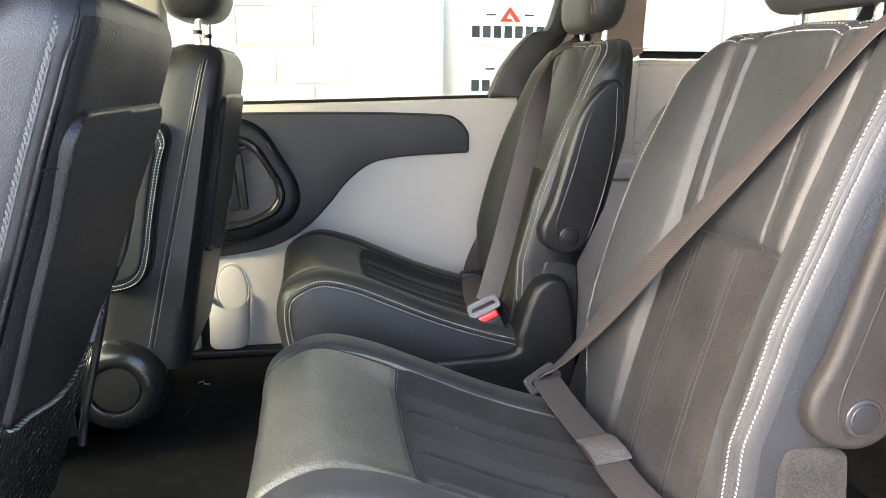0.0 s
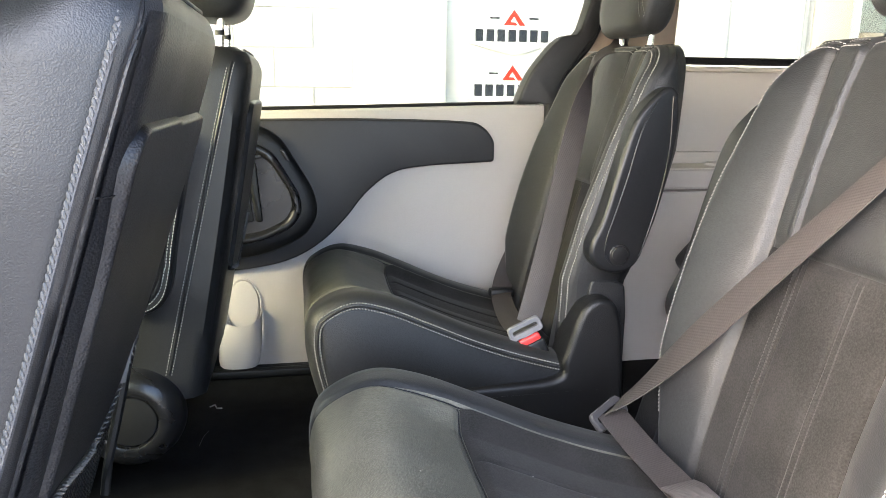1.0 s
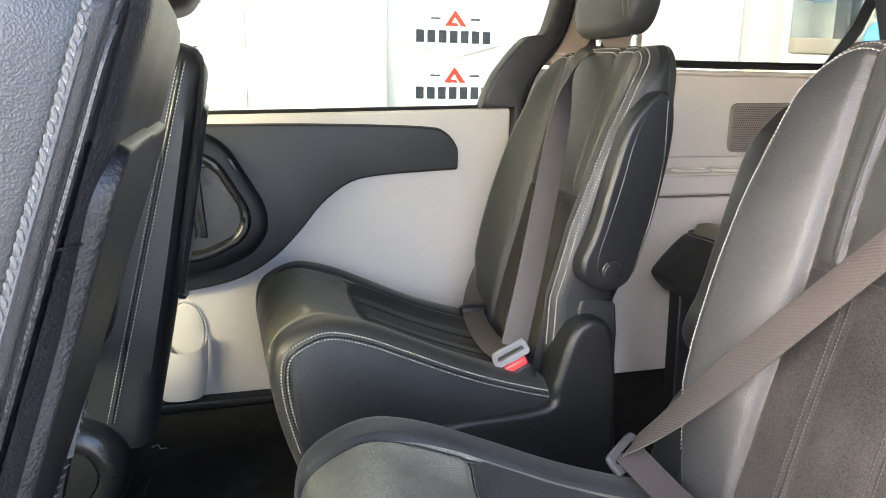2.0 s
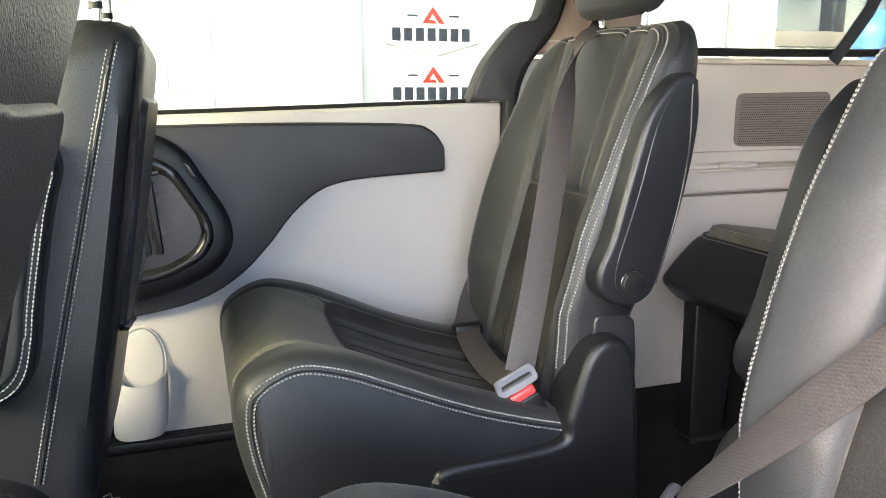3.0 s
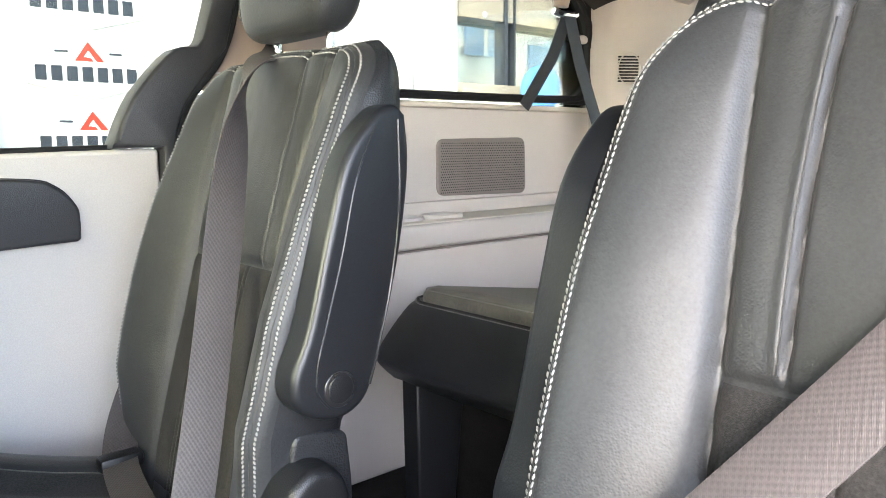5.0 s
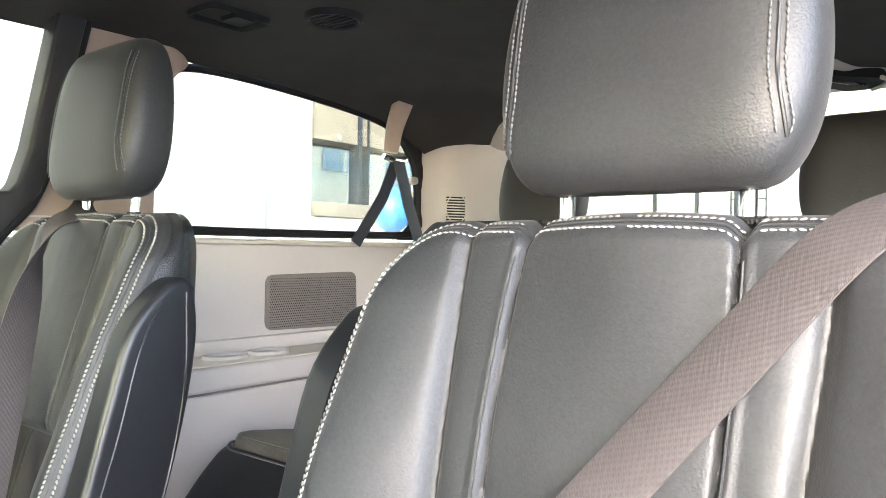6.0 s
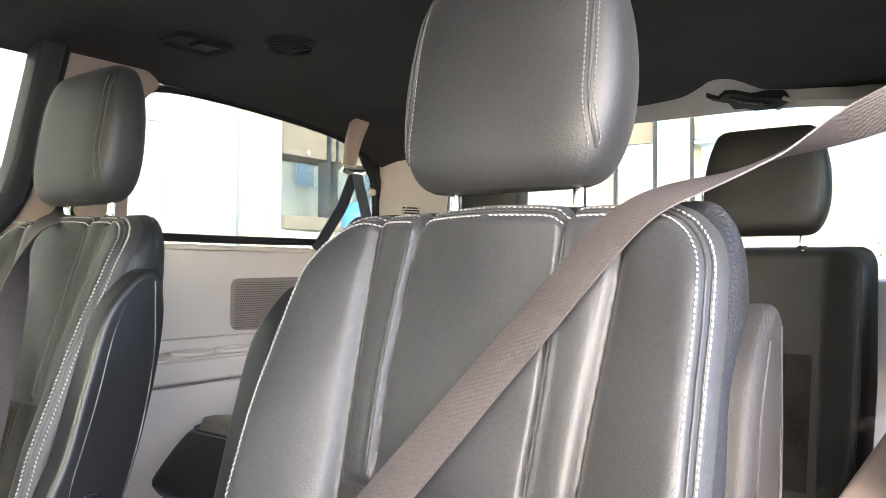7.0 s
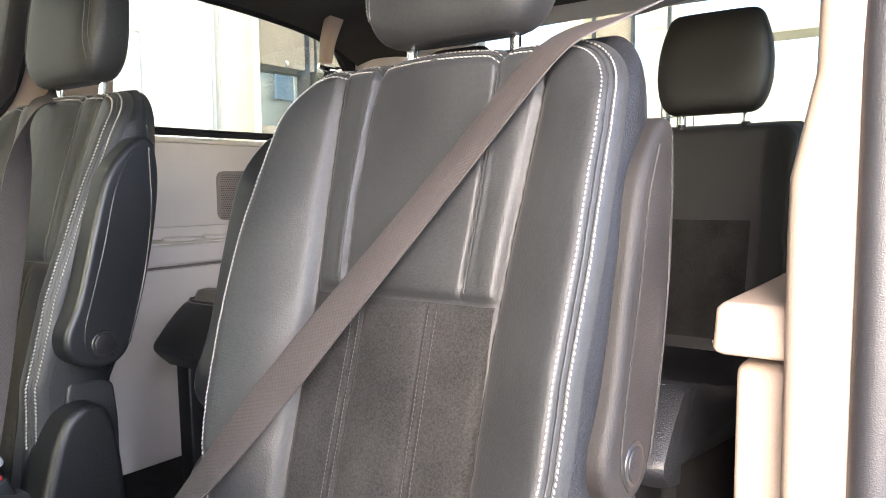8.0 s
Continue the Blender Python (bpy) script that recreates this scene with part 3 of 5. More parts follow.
fixed("wall_front", join(loft([[(-1.75, 0.36, z), (-1.65, 0.36, z), (-1.65, 2.14, z), (-1.75, 2.14, z)] for z in (0.0, 0.85)])), BLACK_PLASTIC, "black dashboard bulkhead closing the cabin", "wall")
fixed("wall_front_near", box(-1.7, -0.42, 0.36, 0.43, 0.0, 0.76, 0.01), DOOR_DARK, "charcoal front door trim", "wall")
fixed("wall_front_far", box(-1.7, -0.45, 2.0, 2.14, 0.0, 0.75, 0.02), GREY_TRIM, "light grey front door trim", "wall")
fixed("pillar_b_near", box(-0.50, -0.42, 0.37, 0.45, -0.1, 1.34, 0.01), DOOR_DARK, "charcoal pillar trim at the front door", "pillar")
screen = thing("windscreen", (-1.5, MID, 0.85), "sloping green-tinted windscreen at the front", "window", kind="structure")
part("pane", loft([[(-1.74, y, 0.85), (-1.12, y, 1.392), (-1.115, y, 1.398), (-1.745, y, 0.856)] for y in (0.40, 2.11)]), GLASS_GREEN, screen, shade=False)
for y in (0.36, 2.08):
    part("pillar_trim", loft([[(-1.74, yy, 0.80), (-1.10, yy, 1.38), (-1.02, yy, 1.38), (-1.64, yy, 0.80)] for yy in (y, y + 0.06)]), GREY_TRIM, screen, shade=False)
for y in (0.388, 2.108):
    part("side_pane", loft([[(-1.70, yy, 0.75), (-0.46, yy, 0.75), (-0.46, yy, 1.385), (-1.14, yy, 1.385)] for yy in (y, y + 0.004)]), GLASS_GREEN, screen, shade=False)
fixed("roof", box(-1.12, 2.35, 0.36, 2.15, 1.385, 1.42, 0.01), WALL_WHITE, "white painted steel roof", "roof")

# overhead switch, vent and the third row's belt
def ceiling_fitting(name, x, y, label, category):
    return thing(name, (x, y, 1.29), label, category)


sw = ceiling_fitting("ceiling_switch", 1.00, 1.845, "black overhead control recessed in the headliner", "switch")
def fitting_ring(cx, cy, outline, steps):
    """A moulded ring under the headliner: scale and height step by step."""
    return loft([[(cx + k * x, cy + k * y, z) for x, y in outline] for k, z in steps])


plate = rounded([(-0.072, -0.050), (0.072, -0.050), (0.072, 0.050), (-0.072, 0.050)], 0.026, 8)
part("housing", fitting_ring(1.0, 1.845, plate, ((1.0, 1.310), (0.99, 1.296), (0.95, 1.2925), (0.88, 1.294), (0.80, 1.300), (0.76, 1.304))), RUBBER, sw)
key = rounded([(-0.026, -0.028), (0.026, -0.028), (0.026, 0.028), (-0.026, 0.028)], 0.012, 6)
part("rocker", fitting_ring(1.018, 1.842, key, ((1.0, 1.306), (0.98, 1.296), (0.90, 1.2935), (0.6, 1.295))), RUBBER, sw)
vent = ceiling_fitting("ceiling_vent", 1.13, 1.69, "round black overhead air vent with louvres", "vent")
part("ring", loft([[(1.13 + r * math.cos(a), 1.69 + r * math.sin(a), z) for a in [2 * math.pi * k / 40 for k in range(40)]] for r, z in ((0.060, 1.308), (0.058, 1.297), (0.053, 1.2925), (0.047, 1.294), (0.045, 1.299), (0.043, 1.306))]), RUBBER, vent)
for k in range(5):
    d = -0.028 + 0.014 * k
    h = math.sqrt(0.044 ** 2 - d * d)
    part("louvre", box(1.13 + d - 0.004, 1.13 + d + 0.004, 1.69 - h, 1.69 + h, 1.295, 1.299, 0.0015, 1), RUBBER, vent)


# ---- outside ----
yard = thing("sign_wall", (0.5, 4.3, -0.42), "white painted building wall facing the van", "building", kind="structure")
part("wall", box(-9, 2.85, 4.22, 4.5, -0.42, 4.5), WALL_WHITE, yard)
# unseen overhang, added to cut the light falling on the wall
part("shade_canopy", box(-9, 5.2, 3.7, 4.6, 3.0, 3.15), WALL_WHITE, yard)
part("pilaster", box(0.27, 0.76, 4.16, 4.25, -0.42, 4.5, 0.01), WALL_WHITE, yard)
blocks = join(*[slab([(x0, z0), (x0 + 0.394, z0), (x0 + 0.394, z0 + 0.194), (x0, z0 + 0.194)], 4.208, 4.23, 0.004, 1)
                for j in range(16) for i in range(8) for x0, z0 in [(0.262 - 0.40 * (i + 1) - (0.2 if j % 2 else 0), -0.40 + 0.2 * j)]])
part("joint_face", box(-3.2, 0.262, 4.2165, 4.225, -0.42, 2.8), MORTAR, yard)
tagged(part("block_face", blocks, WALL_WHITE, yard), kind="stuff")


def sign(cz):
    hexa = [(1.143, 0.145), (1.400, 0.083), (1.400, -0.068), (1.148, -0.140), (0.888, -0.078), (0.886, 0.062)]
    s = thing("wall_sign", (1.14, 4.20, cz), "white hexagonal dealer sign with red chevron mark on the wall", "sign", "signs in a column")
    full = [(x, cz + z) for x, z in hexa]
    part("border", slab(full, 4.208, 4.2185, 0.001, 1), SIGN_EDGE, s)
    part("face", slab([(1.143 + (x - 1.143) * 0.962, cz + 0.002 + (z - cz - 0.002) * 0.938) for x, z in full], 4.206, 4.212, 0.0005, 1), SIGN_WHITE, s)
    chev = [(1.082, 0.020), (1.140, 0.104), (1.205, 0.020), (1.172, 0.020), (1.140, 0.066), (1.121, 0.038), (1.150, 0.036), (1.160, 0.020)]
    part("mark", slab([(x, cz + z) for x, z in chev], 4.2045, 4.2065, 0.0004, 1), SIGN_RED, s)
    for k in range(7):
        x = 0.926 + 0.0615 * k
        part("bar", slab([(x, cz - 0.066), (x + 0.044, cz - 0.066), (x + 0.044, cz - 0.002), (x, cz - 0.002)], 4.2045, 4.2065, 0.0004, 1), SIGN_DARK, s)
    for x in (1.005, 1.225):
        part("small_bar", slab([(x, cz + 0.052), (x + 0.055, cz + 0.052), (x + 0.055, cz + 0.062), (x, cz + 0.062)], 4.2045, 4.2065, 0.0004, 1), SIGN_DARK, s)


for k in range(5):
    sign(1.12 + 0.292 * (k - 2))

SOFFIT = mat("beige_soffit", (0.24, 0.215, 0.175), 0.8, var=0.1, scale=3)
shop = thing("shop_front", (3.5, 4.4, -0.42), "cream and white shop front with a wide window", "building", kind="structure")
part("wall", box(2.85, 3.31, 4.24, 4.5, -0.42, 4.5), WALL_WHITE, shop)
part("column", box(2.965, 3.19, 4.16, 4.25, -0.42, 4.5, 0.02), CREAM, shop)
for x in (2.895, 2.955):
    part("column_edge", box(x, x + 0.006, 4.20, 4.245, -0.42, 4.5), SIGN_GREY, shop)
part("door_line", box(2.42, 2.432, 4.21, 4.225, -0.42, 1.62), SIGN_GREY, shop)
part("door_line", box(2.04, 2.432, 4.21, 4.225, 1.62, 1.632), SIGN_GREY, shop)
part("apron", box(3.31, 5.2, 4.22, 4.5, -0.42, 1.065, 0.01), WALL_WHITE, shop)
part("sill", box(3.31, 5.2, 4.19, 4.5, 1.065, 1.158, 0.008), SOFFIT, shop)
part("lintel", box(3.31, 5.2, 4.22, 4.5, 1.56, 1.97), SOFFIT, shop)
part("top", box(3.31, 5.2, 4.22, 4.5, 1.97, 4.5), WALL_WHITE, shop)
part("light_fitting", ball(3.52, 4.21, 1.585, 0.015, 0.015, 0.02), SIGN_GREY, shop)
for x in (3.695, 4.35, 5.15):
    part("mullion", box(x, x + 0.03, 4.205, 4.30, 1.158, 1.97), SIGN_DARK, shop)
part("mullion", box(3.785, 3.797, 4.205, 4.30, 1.158, 1.97), SIGN_DARK, shop)
part("back_room", box(3.0, 6.8, 5.9, 6.0, -0.42, 3.0), WALL_WHITE, shop)
part("far_window", box(4.90, 5.45, 5.86, 5.89, 1.60, 1.88), GLASS_BLUE, shop)
part("far_frame", box(5.12, 5.15, 5.84, 5.87, 1.60, 1.88), WALL_WHITE, shop)
part("far_window", box(5.75, 6.3, 5.86, 5.89, 1.35, 1.75), GLASS_BLUE, shop)
part("pane", box(3.31, 5.2, 4.40, 4.405, 1.158, 1.56), GLASS, shop, shade=False).visible_shadow = False
balloon = thing("balloon", (3.76, 3.95, -0.42), "glossy blue balloon tied near the window", "balloon")
part("skin", ball(3.76, 3.95, 1.12, 0.13, 0.13, 0.15), BLUE, balloon)
part("string", tube([(3.76, 3.95, -0.42), (3.74, 3.95, 0.3), (3.76, 3.95, 0.97)], 0.003, 5), THREAD, balloon)

rearb = thing("carport", (7.0, 1.0, -0.42), "cream carport columns and beam behind the van", "building", kind="structure")
part("back_wall", box(9.0, 9.3, -6, 9, -0.42, 2.0), WALL_WHITE, rearb)
for y in (2.565, 3.30):
    part("column", box(6.0, 6.3, y - 0.10, y + 0.10, -0.42, 3.6, 0.01), CREAM, rearb)
for y in (2.44, 2.745, 3.09):
    part("frame_post", box(5.96, 5.99, y - 0.012, y + 0.012, -0.42, 3.6), SIGN_DARK, rearb)
for k in range(14):
    part("column_joint", box(5.992, 6.0, 2.468, 2.662, 0.2 + 0.2 * k, 0.208 + 0.2 * k), CONCRETE, rearb)
part("panel", box(6.02, 6.06, 2.76, 3.09, 1.87, 2.6), SOFFIT, rearb)
part("beam", box(6.0, 6.4, -5, 2.43, 1.86, 2.02, 0.01), CREAM, rearb)
part("beam_strip", box(5.99, 6.2, 1.75, 2.43, 1.825, 1.852), GLASS_BLUE, rearb)
part("roof", box(5.6, 9.6, -6, 9, 3.6, 3.75), WALL_WHITE, rearb)
rack = thing("wire_rack", (5.6, 2.3, -0.42), "thin dark wire rack standing behind the van", "rack")
for k in range(5):
    part("wire", tube([(5.6, 2.12 + 0.06 * k, -0.42), (5.6, 2.12 + 0.06 * k, 1.45)], 0.006, 6), SIGN_DARK, rack)
for k in range(7):
    part("shelf_wire", tube([(5.6, 2.12, 0.5 + 0.15 * k), (5.6, 2.36, 0.5 + 0.15 * k)], 0.005, 6), SIGN_DARK, rack)
shrub = thing("shrub", (8.0, 1.05, -0.42), "thin shrub with small reddish leaves beyond the carport", "shrub")
part("trunk", tube(spline([(8.0, 1.05, -0.42), (8.02, 1.08, 0.3), (8.0, 1.04, 0.9)], 10), [0.03, 0.028, 0.026, 0.024, 0.022, 0.020, 0.018, 0.015, 0.012, 0.008], 8), SOFFIT, shrub)
rng = random.Random(4)
lv, lf = [], []
for k in range(700):
    a, r, z = rng.uniform(0, 2 * math.pi), 0.55 * rng.random() ** 0.6, rng.uniform(-0.1, 1.0)
    c = Vector((8.0 + r * math.cos(a), 1.0 + 0.9 * r * math.sin(a), 0.45 + 0.9 * z * (1 - 0.3 * r)))
    u, w = Vector([rng.uniform(-1, 1) for _ in range(3)]).normalized(), Vector([rng.uniform(-1, 1) for _ in range(3)]).normalized()
    m = len(lv)
    lv += [c - u * 0.022, c + w * 0.010, c + u * 0.022, c - w * 0.010]
    lf.append((m, m + 1, m + 2, m + 3))
LEAF = mat("reddish_leaf", (0.16, 0.060, 0.050), 0.6, var=0.4, scale=6)
tagged(part("leaves", (lv, lf), LEAF, shrub), kind="stuff")

# ---- seats ----
def cushion_fn(W, dx, y0):
    """The cushion's upper surface as a function of s (0 at the front's foot, 1 at the back) and y."""
    prof = spline([(0.012, 0.17), (-0.012, 0.24), (-0.030, 0.31), (-0.034, 0.365), (-0.022, 0.408), (0.018, 0.436), (0.065, 0.444), (0.13, 0.428), (0.20, 0.398), (0.29, 0.358), (0.38, 0.325), (0.47, 0.300), (0.54, 0.29)], 61)

    def fn(s, y, off=0.0):
        f = min(59.999, max(0, s * 60))
        i = int(f)
        p = prof[i] + (prof[i + 1] - prof[i]) * (f - i)
        d = prof[min(i + 2, 60)] - prof[max(i - 1, 0)]
        d = d / np.linalg.norm(d)
        nrm = np.array((-d[1], d[0]))
        a = abs(y)
        sy = 0.168 + 0.008 * smooth(0.62 - s, 0, 0.3)
        cut = 0.006 * math.exp(-((a - sy) / 0.006) ** 2) * smooth(s, 0.22, 0.3)
        k = smooth(sy - a, -0.003, 0.006)
        cut += k * 0.005 * math.exp(-((s - 0.625) / 0.009) ** 2)
        k *= smooth(s, 0.628, 0.645)
        cut += k * (0.0045 * math.exp(-((a - 0.057) / 0.0032) ** 2) - 0.0035 * abs(math.cos(math.pi * (a + 0.057) / 0.114)))
        dip = cut + 0.024 * (1 - smooth(a, 0.115, 0.200)) * smooth(s, 0.42, 0.62) + 0.006 * (1 - smooth(a, 0.0, 0.19)) * smooth(s, 0.2, 0.4)
        dip += 0.0016 * noise.noise((a * 14 + y0 * 9, y * 12, s * 9)) + 0.0009 * noise.noise((y * 45, s * 40, y0)) * math.exp(-abs(a - sy) / 0.015)
        r = 0.032
        e = max(0, a - (W - r))
        drop = r - math.sqrt(max(0, r * r - e * e))
        q = p + nrm * (off - dip - drop)
        return (q[0] + dx, y0 + y, q[1])
    return fn


def cushion(seat, y0, dx=0.0, W=0.245, detail=True, bold=0.00088):
    fn = cushion_fn(W, dx, y0)
    ys = [-W + 0.0005] + [-W + 0.032 * (1 - math.cos(math.pi / 2 * k / 6)) for k in range(1, 7)] + span(-W + 0.036, W - 0.036, 150) + [W - 0.032 * (1 - math.cos(math.pi / 2 * k / 6)) for k in range(6, 0, -1)] + [W - 0.0005]
    ss = span(0.0, 0.585, 80) + span(0.588, 0.665, 30) + span(0.67, 1.0, 50)
    mid = [y for y in ys if abs(y) <= 0.174]
    # centre strip carries the reflected light in its colour; the bolsters don't
    part("cushion", patch(fn, ss, mid), LEATHER_SHEEN, seat, "black leather cushion with window sheen in its colour")
    part("bolster", patch(fn, ss, [y for y in ys if y < mid[0]] + mid[:1]), LEATHER, seat)
    part("bolster", patch(fn, ss, mid[-1:] + [y for y in ys if y > mid[-1]]), LEATHER, seat)
    for sg in (-1, 1):
        edge = [fn(s, sg * (W - 0.0005)) for s in ss]
        rings = []
        for k in range(7):
            t = k / 6
            rings.append([(p[0] + (max(p[0], dx + 0.03) - p[0]) * t, p[1] + sg * 0.014 * math.sin(math.pi * t) ** 0.7, p[2] + (0.14 - p[2]) * t) for p in edge])
        # side in the shaded leather tone
        part("side_panel", loft(rings, closed=False), LEATHER_SHADED, seat)
        if detail:
            for o in (0, 1):
                line = [Vector(fn(s, sg * (W - 0.0040), 0.0006)) if not o else Vector(fn(s, sg * (W - 0.0005), 0.001)) + Vector((0, sg * 0.0022, 0)) for s in span(0.06, 0.94, 120)]
                tagged(part("stitching", stitches(line, r=bold, slant=0.0006 - 0.0012 * o), THREAD, seat, "pale double stitching"), kind="stuff")
            part("piping", tube([fn(s, sg * (W - 0.0016), 0.000) for s in span(0.04, 0.96, 80)], 0.0018, 6), LEATHER_SHADED, seat)
    if detail:
        for sg in (-1, 1):
            part("seam", tube([fn(s, sg * (0.168 + 0.008 * smooth(0.62 - s, 0, 0.3)), 0.0002) for s in span(0.24, 0.97, 70)], 0.0013, 6), LEATHER_SHADED, seat)
        part("seam", tube([fn(0.625, y, 0.0002) for y in span(-0.166, 0.166, 60)], 0.0013, 6), LEATHER_SHADED, seat)
        part("insert", patch(fn, span(0.627, 0.67, 18) + span(0.675, 0.98, 46), span(-0.165, 0.165, 130), 0.0012), SUEDE, seat, "black suede centre with pleats")
    return fn


def back_fn(y0, xf, bol, wid, xr, zt, rc=0.065, rf=0.036, relief=lambda y, z, d: 0.0, fine=False, crown=0.0, round_r=0.035, seam=lambda z: 0.118, depth=0.030, notch=lambda a, z: 0.0):
    """The backrest as rings. Returns the ring at a height, a point of the front face, its sizes, and a line round the rim."""
    def dims(z):
        f = min(1, max(0, (z - (zt - 0.05)) / 0.05))
        fc = min(1, max(0, (z - (zt - rc)) / rc))
        return xf(z), bol(z), wid(z) - rc * (1 - math.sqrt(max(0, 1 - fc * fc))), xr(z) - round_r * (1 - math.sqrt(max(0, 1 - f * f)))

    def rim(a, z):
        """How far a point of the face lies inside the outline."""
        w = wid(z)
        if z > zt - rc and a > w - rc:
            r = math.hypot(a - w + rc, z - zt + rc)
            return max(0.0, (rc - r) / (1 - 0.32 * ((z - zt + rc) / max(r, 1e-6)) ** 2))
        return max(0.0, min(w - a, (zt - z) / 0.68))

    def front_x(u, z):
        x0, b, w, x1 = dims(z)
        a = abs(u) * w
        d, s = rim(a, z), seam(z)
        t = min(1, max(0, (a - s) / (wid(z) - s)))
        e = 1 - min(1, d / rf)
        return x0 - b * (1 - (1 - t) ** 1.9) * (0.35 + 0.65 * smooth(zt - z, 0, 0.07)) + depth * (1 - math.sqrt(max(0, 1 - e * e))) + relief(u * w, z, d)

    us = span(-1, -0.86, 56) + span(-0.855, 0.855, 250) + span(0.86, 1, 56) if fine else span(-1, 1, 49)

    def ring(z):
        x0, b, w, x1 = dims(z)
        pts = [(front_x(u, z), y0 + u * w, z - notch(abs(u) * w, z)) for u in us]
        xa, xb, wr = pts[-1][0], x1 - 0.022, w + 0.5 * (wid(z) - w)
        side = [(xa + (xb - xa) * t, w + (wr - w) * smooth(t, 0, 0.6) + 0.006 * math.sin(math.pi * t)) for t in (0.06, 0.14, 0.25, 0.37, 0.5, 0.63, 0.75, 0.88)]
        pts += [(x, y0 + y, z) for x, y in side]
        for k in range(19):
            u = 1 - 2 * k / 18
            t = max(0, (abs(u) - 0.85) / 0.15)
            pts.append((x1 + crown * (1 - u * u) - 0.022 * (1 - math.sqrt(max(0, 1 - t * t))), y0 + u * wr, z))
        pts += [(x, y0 - y, z) for x, y in reversed(side)]
        return pts

    def face(z, y, off=0.0):
        w = dims(z)[2]
        return (front_x(max(-1, min(1, y / w)), z) - off, y0 + y, z + 0.25 * off - notch(abs(y), z))

    def rim_line(sg, d, off, z0=0.36):
        """A line that keeps its distance d from the outline, from the foot up and across to the middle."""
        zc = zt - rc
        line = [face(z, sg * (wid(z) - d), off) for z in span(z0, zc, 110)]
        for q in span(0.03, math.pi / 2, 40):
            z = zc + (rc - d * (1 - 0.32 * math.sin(q) ** 2)) * math.sin(q)
            line.append(face(z, sg * (wid(z) - rc + (rc - d * (1 - 0.32 * math.sin(q) ** 2)) * math.cos(q)), off))
        top = wid(zt) - rc
        return line + [face(zt - 0.68 * d, sg * y, off) for y in span(top - 0.002, 0.0, 60)]
    return ring, face, dims, rim_line, len(us)


def headrest(seat, y0, xc, z0, z1, hw=0.131, th=0.052, lean=0.10, detail=True, skin=LEATHER):
    def section(z):
        t = (z - z0) / (z1 - z0)
        e = 1 - abs(2 * t - 1) ** 4
        k = max(0.02, e) ** 0.42
        return hw * (0.90 + 0.10 * math.sin(math.pi * min(1, t * 1.15))) * (0.72 + 0.28 * k), th * (0.30 + 0.70 * k) * (1.12 - 0.24 * t), xc + lean * (z - z0)

    rings = []
    for k in range(25):
        z = z0 + (z1 - z0) * (0.5 - 0.5 * math.cos(math.pi * k / 24))
        w, d, c = section(z)
        rings.append([(c - d * math.copysign(abs(math.cos(a)) ** 0.55, math.cos(a)), y0 + w * math.copysign(abs(math.sin(a)) ** 0.5, math.sin(a)), z) for a in [2 * math.pi * j / 48 for j in range(48)]])
    hr = part("head_restraint", loft(rings), skin, seat)

    def face(z, y, off):
        w, d, c = section(z)
        s = min(0.999, abs(y) / w) ** 2
        return (c - d * (1 - s * s) ** 0.275 - off, y0 + y, z)
    def run(z, y):
        return min(0.95 * section(z)[0], y * (section(z)[0] / section(0.5 * (z0 + z1))[0]) ** 0.3 + 0.009 * smooth(z0 + 0.085 - z, 0, 0.07))
    if detail:
        for sg in (-1, 1):
            for o in (0.0, 0.010):
                line = [face(z, sg * run(z, 0.096 + o), 0.0015) for z in span(z0 + 0.032, z1 - 0.02, 60)]
                tagged(part("stitching", stitches(line, 0.0052, 0.0044, 0.0008), THREAD_GREY, hr), kind="stuff")
            part("seam", tube([face(z, sg * run(z, 0.101), 0.0003) for z in span(z0 + 0.030, z1 - 0.015, 60)], 0.0014, 6), skin, hr)
    for sg in (-1, 1):
        post = part("post", tube([(xc + 0.008, y0 + sg * 0.072, z0 - 0.06), (xc + 0.012, y0 + sg * 0.072, z0 + 0.03)], 0.0065, 14), CHROME, seat, "chromed post")
        part("collar", tube([(xc + 0.008, y0 + sg * 0.072, z0 - 0.030), (xc + 0.008, y0 + sg * 0.072, z0 - 0.021)], 0.0095, 14), BLACK_PLASTIC, post)
    return face


ARM = [(0.648, 0.806), (0.632, 0.817), (0.606, 0.806), (0.566, 0.759), (0.540, 0.678), (0.513, 0.579), (0.492, 0.530), (0.494, 0.500), (0.515, 0.480), (0.549, 0.472), (0.580, 0.484), (0.598, 0.515), (0.622, 0.590), (0.642, 0.675), (0.652, 0.750)]
SHIELD = [(0.225, 0.085), (0.232, 0.236), (0.262, 0.258), (0.432, 0.268), (0.450, 0.305), (0.472, 0.378), (0.492, 0.412), (0.522, 0.424), (0.553, 0.405), (0.570, 0.330), (0.580, 0.160), (0.582, 0.085)]


